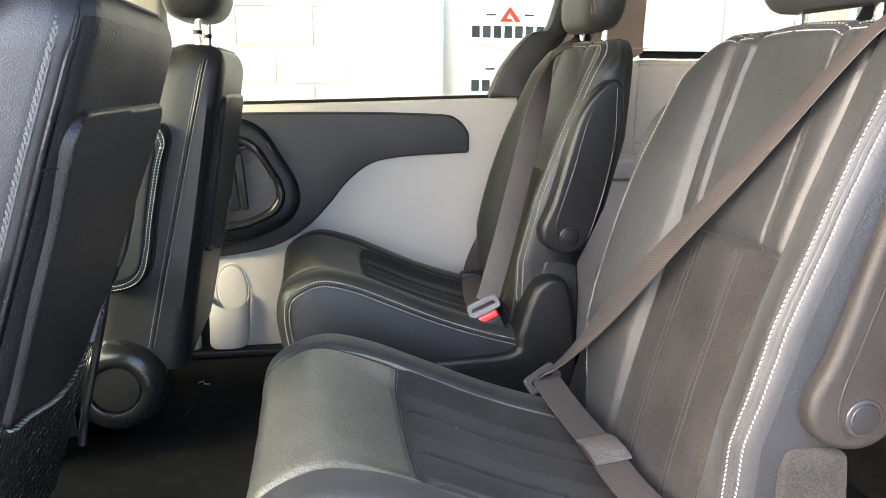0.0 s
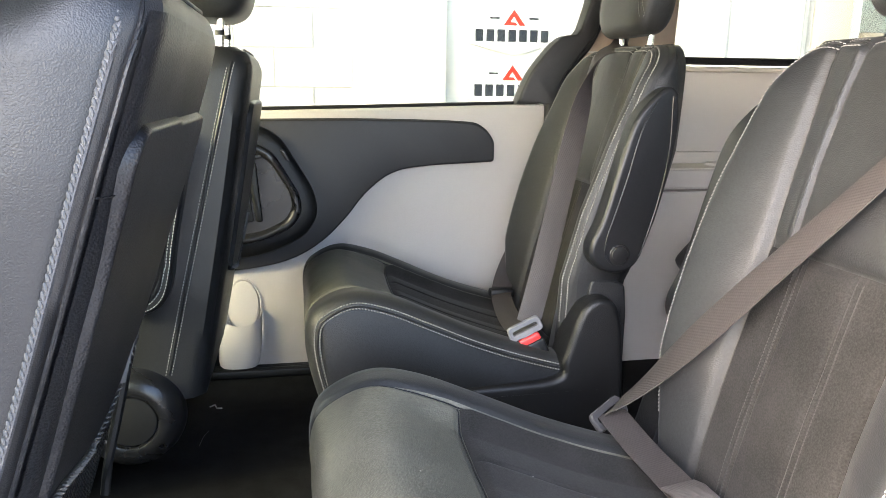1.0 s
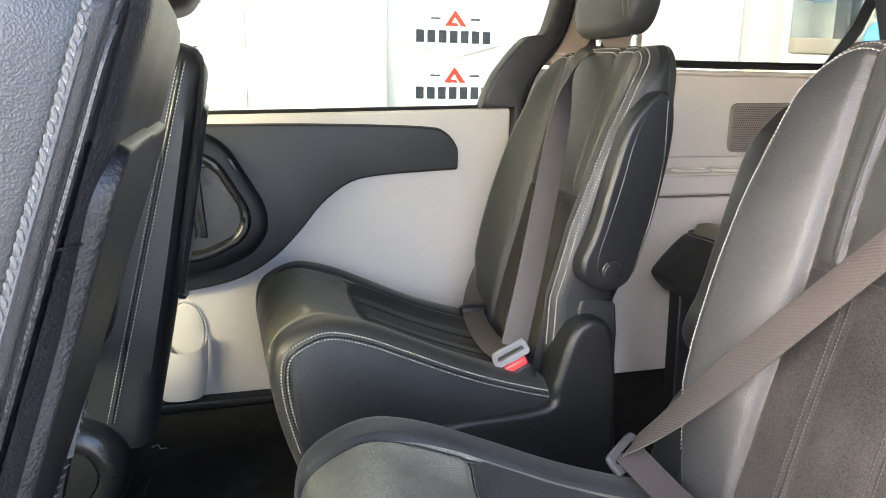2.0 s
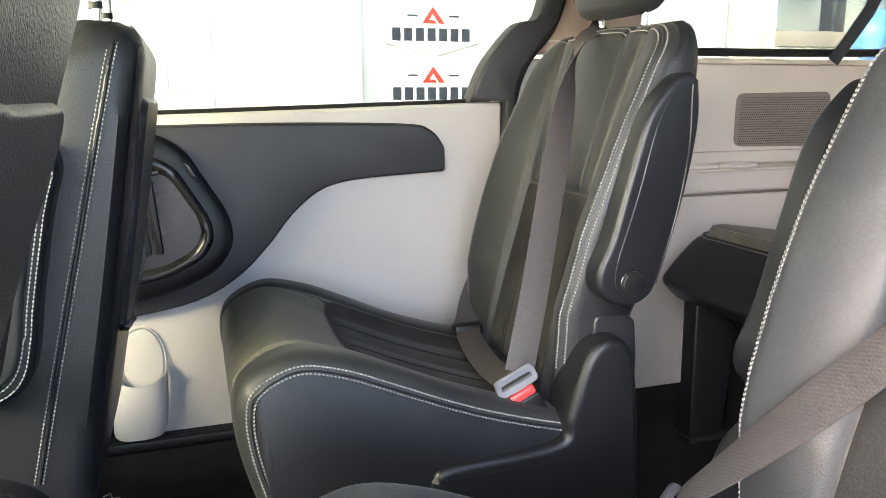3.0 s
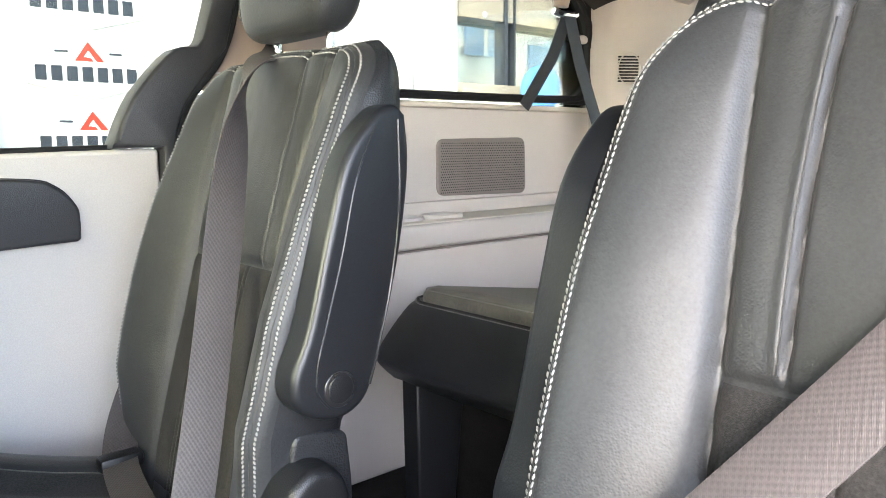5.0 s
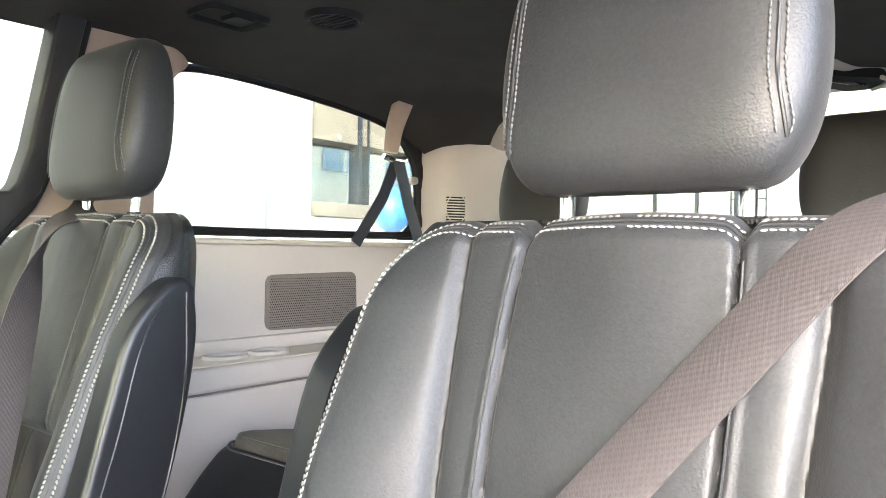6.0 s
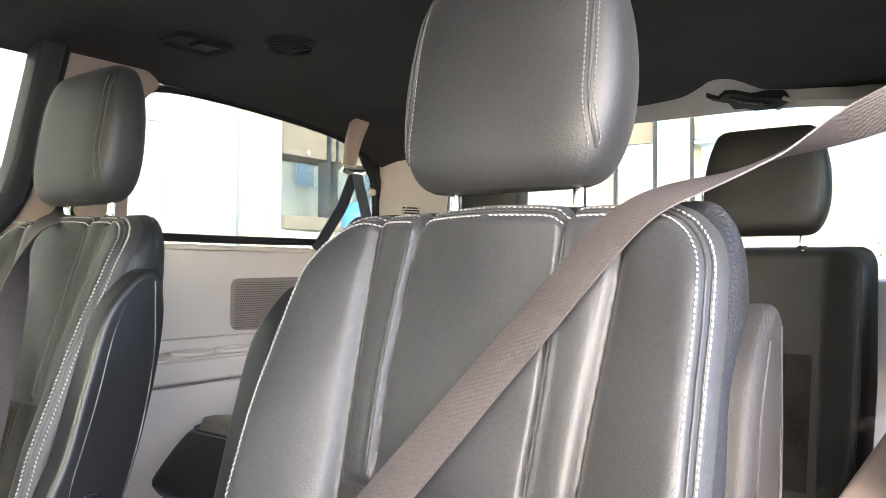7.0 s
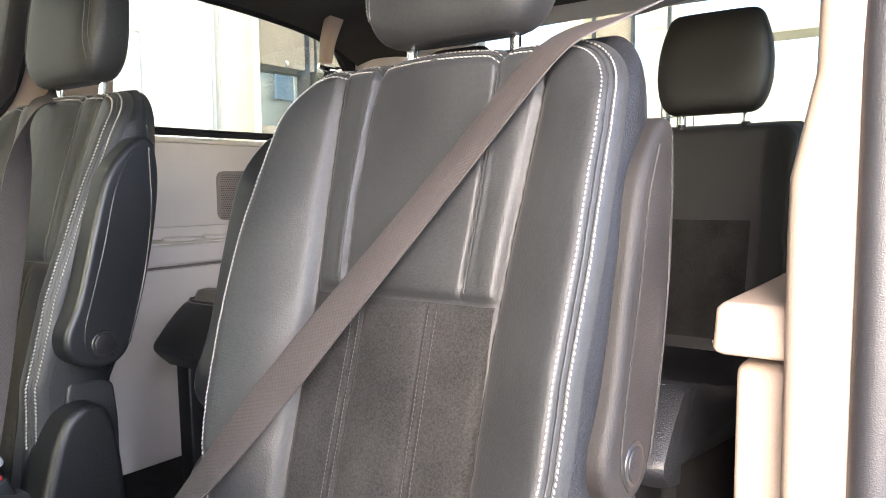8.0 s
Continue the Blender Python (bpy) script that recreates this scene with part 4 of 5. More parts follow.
def arm(seat, y0, sg, dz=0.0, skin=ARM_BLACK, dx=0.0, out=0.266):
    """A raised armrest beside the backrest."""
    ya, yb = y0 + sg * out, y0 + sg * (out - 0.037)
    a = part("armrest", slab([(q[0] + dx, q[1] + dz) for q in spline([*ARM, ARM[0]], 70)[:-1]], ya, yb, 0.010, 5), skin, seat, "raised black armrest")
    crease = spline([(0.634, 0.800), (0.634, 0.70), (0.620, 0.615), (0.601, 0.545), (0.588, 0.505)], 24)
    part("crease", tube([(q[0] + dx, ya + sg * 0.0005, q[1] + dz) for q in crease], 0.0016, 6), skin, a)
    part("crease", tube([(q[0] + dx, ya + sg * 0.0003, q[1] + dz) for q in spline([(0.603, 0.79), (0.578, 0.74), (0.556, 0.655), (0.535, 0.585), (0.523, 0.545), (0.520, 0.51), (0.535, 0.488)], 30)], 0.0014, 6), skin, a)
    part("pivot_ring", disc(0.549 + dx, ya + sg * 0.0015, ya - sg * 0.004, 0.508 + dz, 0.021), SATIN, a)
    part("pivot_cap", disc(0.549 + dx, ya + sg * 0.003, ya - sg * 0.004, 0.508 + dz, 0.0165), BLACK_PLASTIC, a)


def SEAM_Y(z):
    return 0.118 + 0.021 * smooth(z, 0.50, 0.92)


def WELT_Y(z):
    return 0.080 - 0.006 * ((z - 0.76) / 0.14) ** 2


def back_relief(y, z, d):
    """Valleys at the seams, swelling panels between them, pleats in the lower centre, and the pull of the thread."""
    a, s = abs(y), SEAM_Y(z)
    g = 0.0075 * math.exp(-((a - s) / 0.0065) ** 2)
    g += 0.005 * math.exp(-((z - 0.6195) / 0.006) ** 2) * (1 - smooth(a, s - 0.012, s + 0.004))
    near = min(abs(a - s), abs(d - 0.0102))
    if z > 0.615:
        w, k = WELT_Y(z), smooth(z, 0.615, 0.65)
        g += k * (0.0055 * math.exp(-((a - w - 0.003) / 0.0026) ** 2) - 0.0024 * math.exp(-((a - w - 0.0095) / 0.0042) ** 2) - 0.007 * max(0, 1 - (a / w) ** 2))
        g -= k * 0.003 * max(0, 1 - ((a - 0.103) / 0.02) ** 2)
        near = min(near, abs(a - w))
    else:
        c = 0.040 + 0.008 * (0.62 - z)
        g += 0.003 * (math.exp(-((a - c) / 0.0028) ** 2) + 0.8 * math.exp(-((a - c - 0.010) / 0.0028) ** 2))
        g -= 0.004 * max(0, 1 - (a / c) ** 2)
    g += 0.0024 * (math.exp(-((d - 0.0082) / 0.0011) ** 2) + math.exp(-((d - 0.0123) / 0.0011) ** 2)) + 0.0012 * math.exp(-((d - 0.0102) / 0.006) ** 2)
    g += 0.0011 * noise.noise((y * 16, z * 14, 3.1)) + 0.0004 * noise.noise((y * 55, z * 40, 7.7))
    return g + 0.0011 * noise.noise((y * 45, z * 120, 1.3)) * math.exp(-near / 0.011) * smooth(d, 0.0, 0.004)


def mid_seat(y0, inboard, arms, label, dz=0.0, zt=0.897, head=0.922, shift=0.012, dw=0.0, bold=0.00088):
    seat = thing("captain_seat", (0.3, y0, FLOOR), label, "seat", "second-row seats")
    cushion(seat, y0, bold=bold)
    part("base", box(0.05, 0.56, y0 - 0.20, y0 + 0.20, FLOOR, 0.20, 0.02), BLACK_PLASTIC, seat)
    xf = table([(0.25, 0.462), (0.35, 0.480), (0.45, 0.505), (0.62, 0.554), (0.75, 0.591), (0.87, 0.629), (0.92, 0.645)])
    bol = table([(0.25, 0.008), (0.35, 0.022), (0.45, 0.049), (0.58, 0.054), (0.70, 0.044), (0.80, 0.028), (0.86, 0.019), (0.90, 0.016)])
    wid = table([(0.25, 0.20 + dw), (0.35, 0.212 + dw), (0.50, 0.226 + dw), (0.68, 0.230 + dw), (0.78, 0.226 + dw), (0.90, 0.216 + dw)])
    xr = table([(0.25, 0.555), (0.44, 0.590), (0.557, 0.641), (0.70, 0.676), (0.90, 0.692)])
    def notch(a, z):
        return smooth(z, zt - 0.035, zt) * (0.010 * math.exp(-((a - WELT_Y(z) - 0.004) / 0.007) ** 2) + 0.005 * math.exp(-((a - SEAM_Y(z)) / 0.007) ** 2) - 0.004 * max(0, 1 - (a / WELT_Y(z)) ** 2))
    ring, face, dims, rim_line, cols = back_fn(y0, xf, bol, wid, xr, zt, 0.065, 0.028, back_relief, True, 0.026, 0.010, SEAM_Y, notch=notch)
    zs = span(0.25, 0.60, 60) + span(0.603, 0.636, 16) + span(0.640, zt - 0.066, 44) + span(zt - 0.064, zt - 0.020, 20) + span(zt - 0.0195, zt - 0.0003, 50) + [zt]
    rings = [ring(z) for z in zs]
    part("backrest", loft([r[:cols] for r in rings], closed=False), LEATHER, seat)
    v, f = loft([r[cols - 1:] + r[:1] for r in rings], closed=False)
    n = len(v)
    v += rings[-1]
    f.append(tuple(range(n, n + len(rings[-1]))))
    # shell split from the front so its shade can be coloured in
    part("backrest_shell", (v, f), LEATHER_SHADED, seat, "black leather side and rear cover")
    part("insert", patch(face, span(0.30, 0.6175, 60), span(-0.1175, 0.1175, 110), 0.0015), SUEDE, seat, "black suede centre with pleats")
    for sg in (-1, 1):
        part("welt", tube([face(z, sg * (WELT_Y(z) + 0.0075), 0.0002) for z in span(0.63, zt - 0.03, 60)], 0.0011, 6), LEATHER, seat)
        for o in (0.0, 0.010):
            tagged(part("stitching", stitches([face(z, sg * (0.0445 + o + 0.008 * (0.62 - z)), 0.0020) for z in span(0.30, 0.612, 40)], 0.0046, 0.0036, 0.0005), THREAD_DARK, seat), kind="stuff")
        for d in (0.0050, 0.0155):
            for lo, hi in ((0.088, 1.0), (0.0, 0.080)):
                line = [q for q in rim_line(sg, d, 0.0008) if lo <= abs(q[1] - y0) < hi]
                tagged(part("stitching", stitches(line, r=bold, slant=0.0005 if d < 0.01 else -0.0005), THREAD, seat, "pale double stitching"), kind="stuff")
    for sg in (-1, 1):
        part("hinge_cover", slab(rounded([(0.512, 0.25), (0.506, 0.43), (0.512, 0.452), (0.545, 0.450), (0.582, 0.440), (0.588, 0.38), (0.588, 0.25)], 0.010, 4), y0 + sg * (0.229 + dw), y0 + sg * 0.19, 0.006, 4), SUEDE if len(arms) > 1 else LEATHER_SHADED, seat)
        part("side_shield", slab([(q[0], FLOOR + (q[1] - FLOOR) * (0.74 if len(arms) > 1 and sg < 0 else 1)) for q in SHIELD[:1] + [tuple(q) for q in spline(SHIELD[1:-1], 60)] + SHIELD[-1:]], y0 + sg * 0.268, y0 + sg * 0.195, 0.014, 5), BLACK_PLASTIC, seat, "moulded black seat-base cover")
    for sg in arms:
        if sg == inboard or len(arms) == 1:
            arm(seat, y0, sg, dz)
        else:
            arm(seat, y0, sg, -0.020, ARM_VINYL, 0.027, 0.250)
    headrest(seat, y0 + shift, 0.672, head, head + 0.222, 0.124, 0.044)
    return face


far_face = mid_seat(1.665, -1, (-1,), "black leather captain seat with suede centre and raised armrest", bold=0.0012)
near_face = mid_seat(0.845, 1, (-1, 1), "black leather captain seat with pale stitching by the open door", -0.015, 0.879, 0.899, 0.003, 0.002, 0.00080)


# ---- seat belts ----
def belt(name, path, across, rest, mid, label, lap, gap=0.006):
    b = thing(name, path[-1], label, "seat belt")
    w = WEBBING
    n = 60
    pts = [np.array(q) for q in spline(path, n)]
    limit = []
    for q in pts:
        if rest and 0.40 < q[2] < 0.886 and abs(q[1] - mid) < 0.20:
            limit.append(rest(min(q[2], 0.87), max(-0.19, q[1] - mid))[0] - gap)
        else:
            limit.append(9.0)
    for _ in range(60):
        for i in range(2, n - 2):
            pts[i][0] = min(limit[i], 0.5 * pts[i][0] + 0.25 * (pts[i - 1][0] + pts[i + 1][0]))
    for _ in range(4):
        for i in range(2, n - 2):
            pts[i] = 0.5 * pts[i] + 0.25 * (pts[i - 1] + pts[i + 1])
    acr = spline(across, n)
    strap("shoulder_strap", [tuple(p) for p in pts], [tuple(a) for a in acr], 0.047, w, b)
    if lap:
        strap("lap_strap", [tuple(p) for p in spline(lap[0], 24)], [tuple(a) for a in spline(lap[1], 24)], 0.047, w, b)
    return b


fb = belt("seat_belt", [(0.86, 2.045, 1.02), (0.75, 1.88, 0.945), (0.665, 1.735, 0.905), (0.610, 1.675, 0.888), (0.575, 1.648, 0.845), (0.545, 1.622, 0.77), (0.512, 1.585, 0.68), (0.478, 1.548, 0.58), (0.442, 1.508, 0.47), (0.398, 1.470, 0.360)],
          [(0.3, 0.0, 1.0), (0.4, 0.5, 0.8), (0.25, 1.0, 0.3), (0.1, 1.0, 0.25), (0.5, 0.8, 0.0), (0.85, 0.25, -0.2), (0.9, -0.1, -0.3), (0.9, -0.1, -0.3), (0.9, -0.1, -0.2), (0.92, 0.0, 0.20)], far_face, 1.665, "brown-grey seat belt buckled across the seat",
          [[(0.392, 1.468, 0.345), (0.395, 1.56, 0.330), (0.415, 1.70, 0.322), (0.435, 1.80, 0.335), (0.470, 1.868, 0.385), (0.495, 1.885, 0.43)], [(0.9, 0.05, 0.4), (0.9, 0, 0.3), (0.9, 0.0, 0.2), (0.9, 0.0, 0.1), (0.8, 0.3, -0.3), (0.8, 0.3, -0.4)]], 0.018)
nb = belt("seat_belt", [(0.752, 0.500, 0.968), (0.735, 0.552, 0.945), (0.713, 0.605, 0.920), (0.690, 0.630, 0.904), (0.668, 0.668, 0.885), (0.645, 0.705, 0.860), (0.612, 0.754, 0.795), (0.572, 0.822, 0.705), (0.520, 0.882, 0.618), (0.470, 0.965, 0.505), (0.420, 1.050, 0.395), (0.405, 1.078, 0.352)],
          [(0.688, -0.03, -0.708), (0.85, 0.02, -0.45), (0.99, 0.13, 0.1), (0.93, 0.34, 0.16), (0.75, 0.5, 0.35), (0.5, 0.7, 0.36), (0.45, 0.72, 0.40), (0.38, 0.73, 0.46), (0.3, 0.75, 0.52), (0.2, 0.75, 0.6), (0.5, 0.7, 0.35), (0.8, 0.55, 0.2)], near_face, 0.845, "brown-grey seat belt drawn across the seat",
          [[(0.403, 1.076, 0.348), (0.414, 0.99, 0.330), (0.423, 0.888, 0.322), (0.425, 0.747, 0.322), (0.460, 0.60, 0.33)], [(0.85, 0.4, 0.15), (1, 0.15, 0.1), (1, 0, 0.1), (1, 0, 0.1), (1, 0, 0)]])
part("adjuster", ribbon([(0.420, 0.905, 0.326), (0.422, 0.885, 0.331), (0.424, 0.855, 0.330), (0.425, 0.838, 0.326)], (1, 0, 0.1), 0.050, 0.003), PALE_WEB, nb, "pale folded webbing stop")
for dy in (0.0, 0.005, 0.010):
    tagged(part("stitching", stitches([(0.400, 0.841 + dy, 0.3305), (0.450, 0.841 + dy, 0.3345)], 0.0042, 0.003, 0.0009), THREAD_GREY, nb), kind="stuff")
part("bracket", box(0.405, 0.465, 1.785, 1.815, 0.318, 0.340, 0.006), BLACK_PLASTIC, fb, "black strap bracket")


def latch(owner, at, along, up, buckled, material):
    """The latch plate with its slot, and the red-tipped buckle below it."""
    x = Vector(along).normalized()
    z = (Vector(up) - x * Vector(up).dot(x)).normalized()
    y = z.cross(x)
    m = Matrix.Translation(at) @ Matrix((x, y, z)).transposed().to_4x4()
    ring = rounded([(-0.036, -0.015), (0.036, -0.015), (0.034, 0.016), (-0.034, 0.016)], 0.009, 4)
    inner = [(u * 0.76, 0.001 + w * 0.30) for u, w in ring]
    rings = [[m @ Vector((u, d, w)) for u, w in r] for r, d in ((inner, -0.004), ([(u * 0.95, w * 0.9) for u, w in ring], -0.005), (ring, -0.002), (ring, 0.002), ([(u * 0.95, w * 0.9) for u, w in ring], 0.005), (inner, 0.004), (inner, -0.004))]
    part("latch_plate", loft(rings, cap=False), material, owner, "latch plate with a slot")
    if buckled:
        for nm, x0, x1, z0, z1, th, mt in (("blade", -0.012, 0.012, -0.030, -0.010, 0.002, STEEL), ("red_button", -0.022, 0.022, -0.034, -0.016, 0.008, RED), ("buckle", -0.026, 0.026, -0.125, -0.029, 0.0105, BLACK_PLASTIC)):
            bm = box(x0, x1, -th, th, z0, z1, min(0.005, th * 0.8), 3)
            bm.transform(m)
            part(nm, bm, mt, owner)


latch(fb, (0.388, 1.458, 0.352), (0.9, -0.02, 0.42), (-0.45, 0.05, 0.9), True, STEEL)
latch(nb, (0.400, 1.078, 0.345), (0.82, 0.52, 0.22), (-0.3, 0.6, 0.7), False, TONGUE)


# ---- front seats ----
def front_seat(y0, top, low, inboard, label, half=0.222, zt=0.876, head=0.93, taper=1.0, cord=None):
    """A front seat seen from behind. top and low: x of the back's rear edge at heights 0.87 and 0.40."""
    seat = thing("front_seat", (-0.45, y0, FLOOR), label, "seat", "front seats")
    sl = (top - low) / 0.47
    cushion(seat, y0, -0.95, 0.25, detail=False)
    part("base", box(-0.85, -0.46, y0 - 0.18, y0 + 0.18, FLOOR, 0.22, 0.02), CARPET, seat)
    xr = lambda z: low + sl * (z - 0.40) + 0.004 * math.sin(math.pi * min(1, max(0, (z - 0.25) / 0.65)))
    xf = lambda z: xr(z) - 0.115 - 0.04 * (0.9 - z)
    bol = table([(0.2, 0.02), (0.5, 0.06), (0.8, 0.04), (0.95, 0.02)])
    wid = table([(0.2, half - 0.02), (0.45, half), (0.75, half), (0.95, half - 0.015)])
    ring, face, dims, rim_line, cols = back_fn(y0, xf, bol, wid, xr, zt)
    zs = span(0.25, zt - 0.066, 30) + [zt - 0.066 * math.cos(math.pi / 2 * k / 12) for k in range(1, 13)]

    def waist(p):
        """The back narrows towards its foot on the aisle side."""
        k = taper + (1 - taper) * smooth(p[2], 0.54, 0.78)
        return (p[0], y0 + (p[1] - y0) * k, p[2]) if p[1] > y0 else tuple(p)

    def rear(z, y, off=0.0):
        w, x1 = dims(z)[2], dims(z)[3]
        t = max(0, (abs(y / w) - 0.85) / 0.15)
        return waist((x1 - 0.022 * (1 - math.sqrt(max(0, 1 - min(1, t) ** 2))) + off, y0 + y, z))

    part("backrest", loft([[waist(p) for p in ring(z)] for z in zs]), LEATHER_COARSE, seat)
    # sheet over the rear face, coloured dark for the shade there
    part("back_panel", patch(lambda z, y, off=0.0: rear(z, y * dims(z)[2], 0.0012), span(0.27, zt - 0.03, 40), span(-0.97, 0.97, 48)), LEATHER_SHADED, seat, "black rear panel of the backrest")

    # map pocket: its foot is cut in a sagging curve and hemmed
    foot = table([(-0.201, 0.510), (-0.19, 0.497), (-0.175, 0.484), (-0.13, 0.479), (-0.044, 0.456), (0.04, 0.441), (0.095, 0.452), (0.134, 0.482), (0.155, 0.520), (0.19, 0.56)])
    def swell(v, y, off=0.0):
        lo = foot(y)
        z = lo + v * (0.787 - lo)
        ins = 0.188 + 0.012 * smooth(z, 0.66, 0.78) - (0.004 if y > 0 else 0.012 * smooth(0.64 - z, 0.0, 0.14))
        side, up = ins - abs(y), 0.787 - z
        d = min(side, up, z - lo + 0.004)
        if side < 0.04 and up < 0.04:
            d = 0.04 - math.hypot(0.04 - side, 0.04 - up)
        q = rear(z, y, -0.004 + off + 0.013 * smooth(d, 0.0, 0.013))
        if y < 0:
            q = (q[0] + (dims(z)[3] + off + 0.009 - q[0]) * smooth(d, 0.0, 0.010), q[1], q[2])
        return q
    pocket = part("pocket", patch(swell, span(0.0, 0.06, 8) + span(0.08, 0.86, 24) + span(0.865, 1.0, 28), span(-0.2005, -0.15, 34) + span(-0.145, 0.145, 20) + span(0.15, 0.195, 28)), LEATHER_SHADED, seat, "smooth black map pocket panel")
    hem = [swell(0.0, y, 0.008) for y in span(-0.178, 0.160, 60)]
    part("hem", tube(hem, 0.0042, 8), LEATHER_SHADED, pocket)
    tagged(part("stitching", stitches([(q[0] + 0.0035, q[1], q[2] + 0.002) for q in hem], 0.009, 0.0075, 0.0013, 0.003), THREAD_GREY, pocket, "grey overcast stitching"), kind="stuff")
    tab = [swell(0.0, y, 0.0085) for y in (0.128, 0.136)]
    part("tag", tube([(tab[0][0] + 0.001, tab[0][1], tab[0][2] + 0.002), (tab[1][0] + 0.013, tab[1][1] + 0.006, tab[1][2] + 0.05)], [0.006, 0.005], 4), THREAD_GREY, pocket, "small grey cloth tag")
    part("seam", tube([rear(0.735, y, 0.0014) for y in span(-0.99 * half, -0.19, 8)], 0.0009, 5), BLACK_PLASTIC, seat)
    for sg in (-1, 1):
        if cord:
            edge = [(cord[0] + cord[1] * (z - 0.40), y0 + sg * (dims(z)[2] + 0.0055), z) for z in span(0.30, zt - 0.02, 80)]
        else:
            edge = [waist((dims(z)[3] - 0.025, y0 + sg * 0.999 * dims(z)[2], z)) for z in span(0.28, zt - 0.02, 80)]
        part("cord", tube([(q[0], q[1] + sg * 0.0005, q[2]) for q in edge], 0.0026 if cord else 0.0033, 8), LEATHER_SHADED if cord else GREY_LEATHER, seat, "corded edge seam")
        if cord:
            for o in (-0.0055, 0.0045):
                tagged(part("stitching", stitches([(q[0] + o, q[1] + sg * 0.0006, q[2]) for q in edge]), THREAD, seat, "pale double stitching"), kind="stuff")
        else:
            tagged(part("stitching", stitches([(q[0] - 0.001, q[1] + sg * 0.0034, q[2]) for q in edge], 0.0066, 0.0060, 0.0016, 0.0012), THREAD_GREY, seat, "grey stitching"), kind="stuff")
            part("piping", tube([rear(z, sg * 0.985 * dims(z)[2], 0.0002) for z in span(0.28, zt - 0.01, 60)], 0.0018, 6), LEATHER_SHADED, seat)
    part("top_seam", tube([rear(zt - 0.004, y, 0.001) for y in span(-half + 0.07, half - 0.07, 20)], 0.002, 6), GREY_LEATHER, seat)
    hub = [(0.092, 0.0), (0.091, 0.016), (0.086, 0.030), (0.076, 0.040), (0.064, 0.046), (0.053, 0.047), (0.049, 0.045), (0.047, 0.036)]
    hx = -0.342
    part("recliner_cover", loft([[(hx + r * math.cos(a), y0 - 0.205 - d, 0.228 + r * math.sin(a)) for a in [2 * math.pi * k / 44 for k in range(44)]] for r, d in hub]), SATIN, seat, "round glossy black recliner cover")
    part("recliner_cap", disc(hx, y0 - 0.245, y0 - 0.235, 0.228, 0.046, 36, 0.003), RUBBER, seat)
    part("lower_skirt", box(low - 0.24, low - 0.12, y0 - 0.12, y0 + 0.12, 0.10, 0.30, 0.02), CARPET, seat)
    headrest(seat, y0, top - 0.075, head, head + 0.225, 0.131, 0.062, detail=False)
    if inboard:
        ax = low - 0.025
        line = [(ax - 0.020, 0.738), (ax + 0.001, 0.730), (ax + 0.007, 0.702), (ax - 0.006, 0.655), (ax - 0.027, 0.553), (ax - 0.038, 0.484), (ax - 0.051, 0.450), (ax - 0.075, 0.432), (ax - 0.12, 0.425), (ax - 0.15, 0.45), (ax - 0.14, 0.56), (ax - 0.085, 0.70), (ax - 0.045, 0.735)]
        ya = y0 + inboard * 0.272
        a = part("armrest", slab([tuple(p) for p in spline([*line, line[0]], 70)[:-1]], ya, y0 + inboard * 0.225, 0.012, 5), LEATHER_SHADED, seat, "raised black armrest")
        cx, cz = ax - 0.075, 0.585
        inner = [tuple(p) for p in spline([*[(cx + (x - cx) * 0.78 - 0.004, cz + (z - cz) * 0.86) for x, z in line], (cx + (line[0][0] - cx) * 0.78 - 0.004, cz + (line[0][1] - cz) * 0.86)], 60)[:-1]]
        # lighter leather paints the lit middle of the armrest inside its dark rim
        part("pad", slab(inner, ya + inboard * 0.007, ya - inboard * 0.008, 0.008, 4), LEATHER, a)
        for o in (0.0065, 0.013):
            rim_pts = [(x - o * 0.9, ya + inboard * 0.0005, z + (o if z < 0.5 else -o if z > 0.70 else 0.0)) for x, z in spline(line[:9], 50)]
            tagged(part("stitching", stitches(rim_pts), THREAD_PALE, a, "pale double stitching"), kind="stuff")
    return seat


front_seat(0.875, -0.124, -0.284, 0, "black leather front seat with a hard map pocket behind", 0.210, 0.893, 0.945, taper=0.80)
front_seat(1.668, -0.105, -0.190, -1, "black leather front passenger seat with raised inner armrest", cord=(-0.252, 0.243))

# ---- third row ----
bench = thing("rear_bench", (1.5, 1.25, FLOOR), "black leather third-row bench with suede centre and upright back", "seat")
front = spline([(0.90, 0.36), (0.868, 0.395), (0.885, 0.425), (0.93, 0.47), (0.962, 0.490), (1.0, 0.488), (1.10, 0.462), (1.30, 0.425), (1.55, 0.405), (1.62, 0.40), (1.62, 0.33), (1.2, 0.32)], 60)
crings = []
for y, k, low in ((0.665, 0.93, 0.03), (0.672, 0.98, 0.03), (0.69, 1.0, 0.03), (0.95, 1.0, 0.03), (0.965, 0.98, 0.028), (0.97, 0.97, 0.012), (0.975, 0.98, 0.0), (0.99, 1.0, 0.0), (1.4, 1.0, 0.0), (1.70, 1.0, 0.0), (1.765, 1.0, 0.0), (1.785, 0.98, 0.0), (1.793, 0.93, 0.0)):
    crings.append([(1.25 + (p[0] - 1.25) * k, y, 0.41 + (p[1] - 0.41) * k - (low if p[1] > 0.36 else 0.0)) for p in front])
part("cushion", loft(crings), LEATHER_SHADED, bench)
def pad_top(x):
    """The height of the bench cushion's upper side."""
    return float(np.interp(x, [0.95, 0.962, 1.0, 1.10, 1.30, 1.55], [0.484, 0.490, 0.488, 0.462, 0.425, 0.405]))


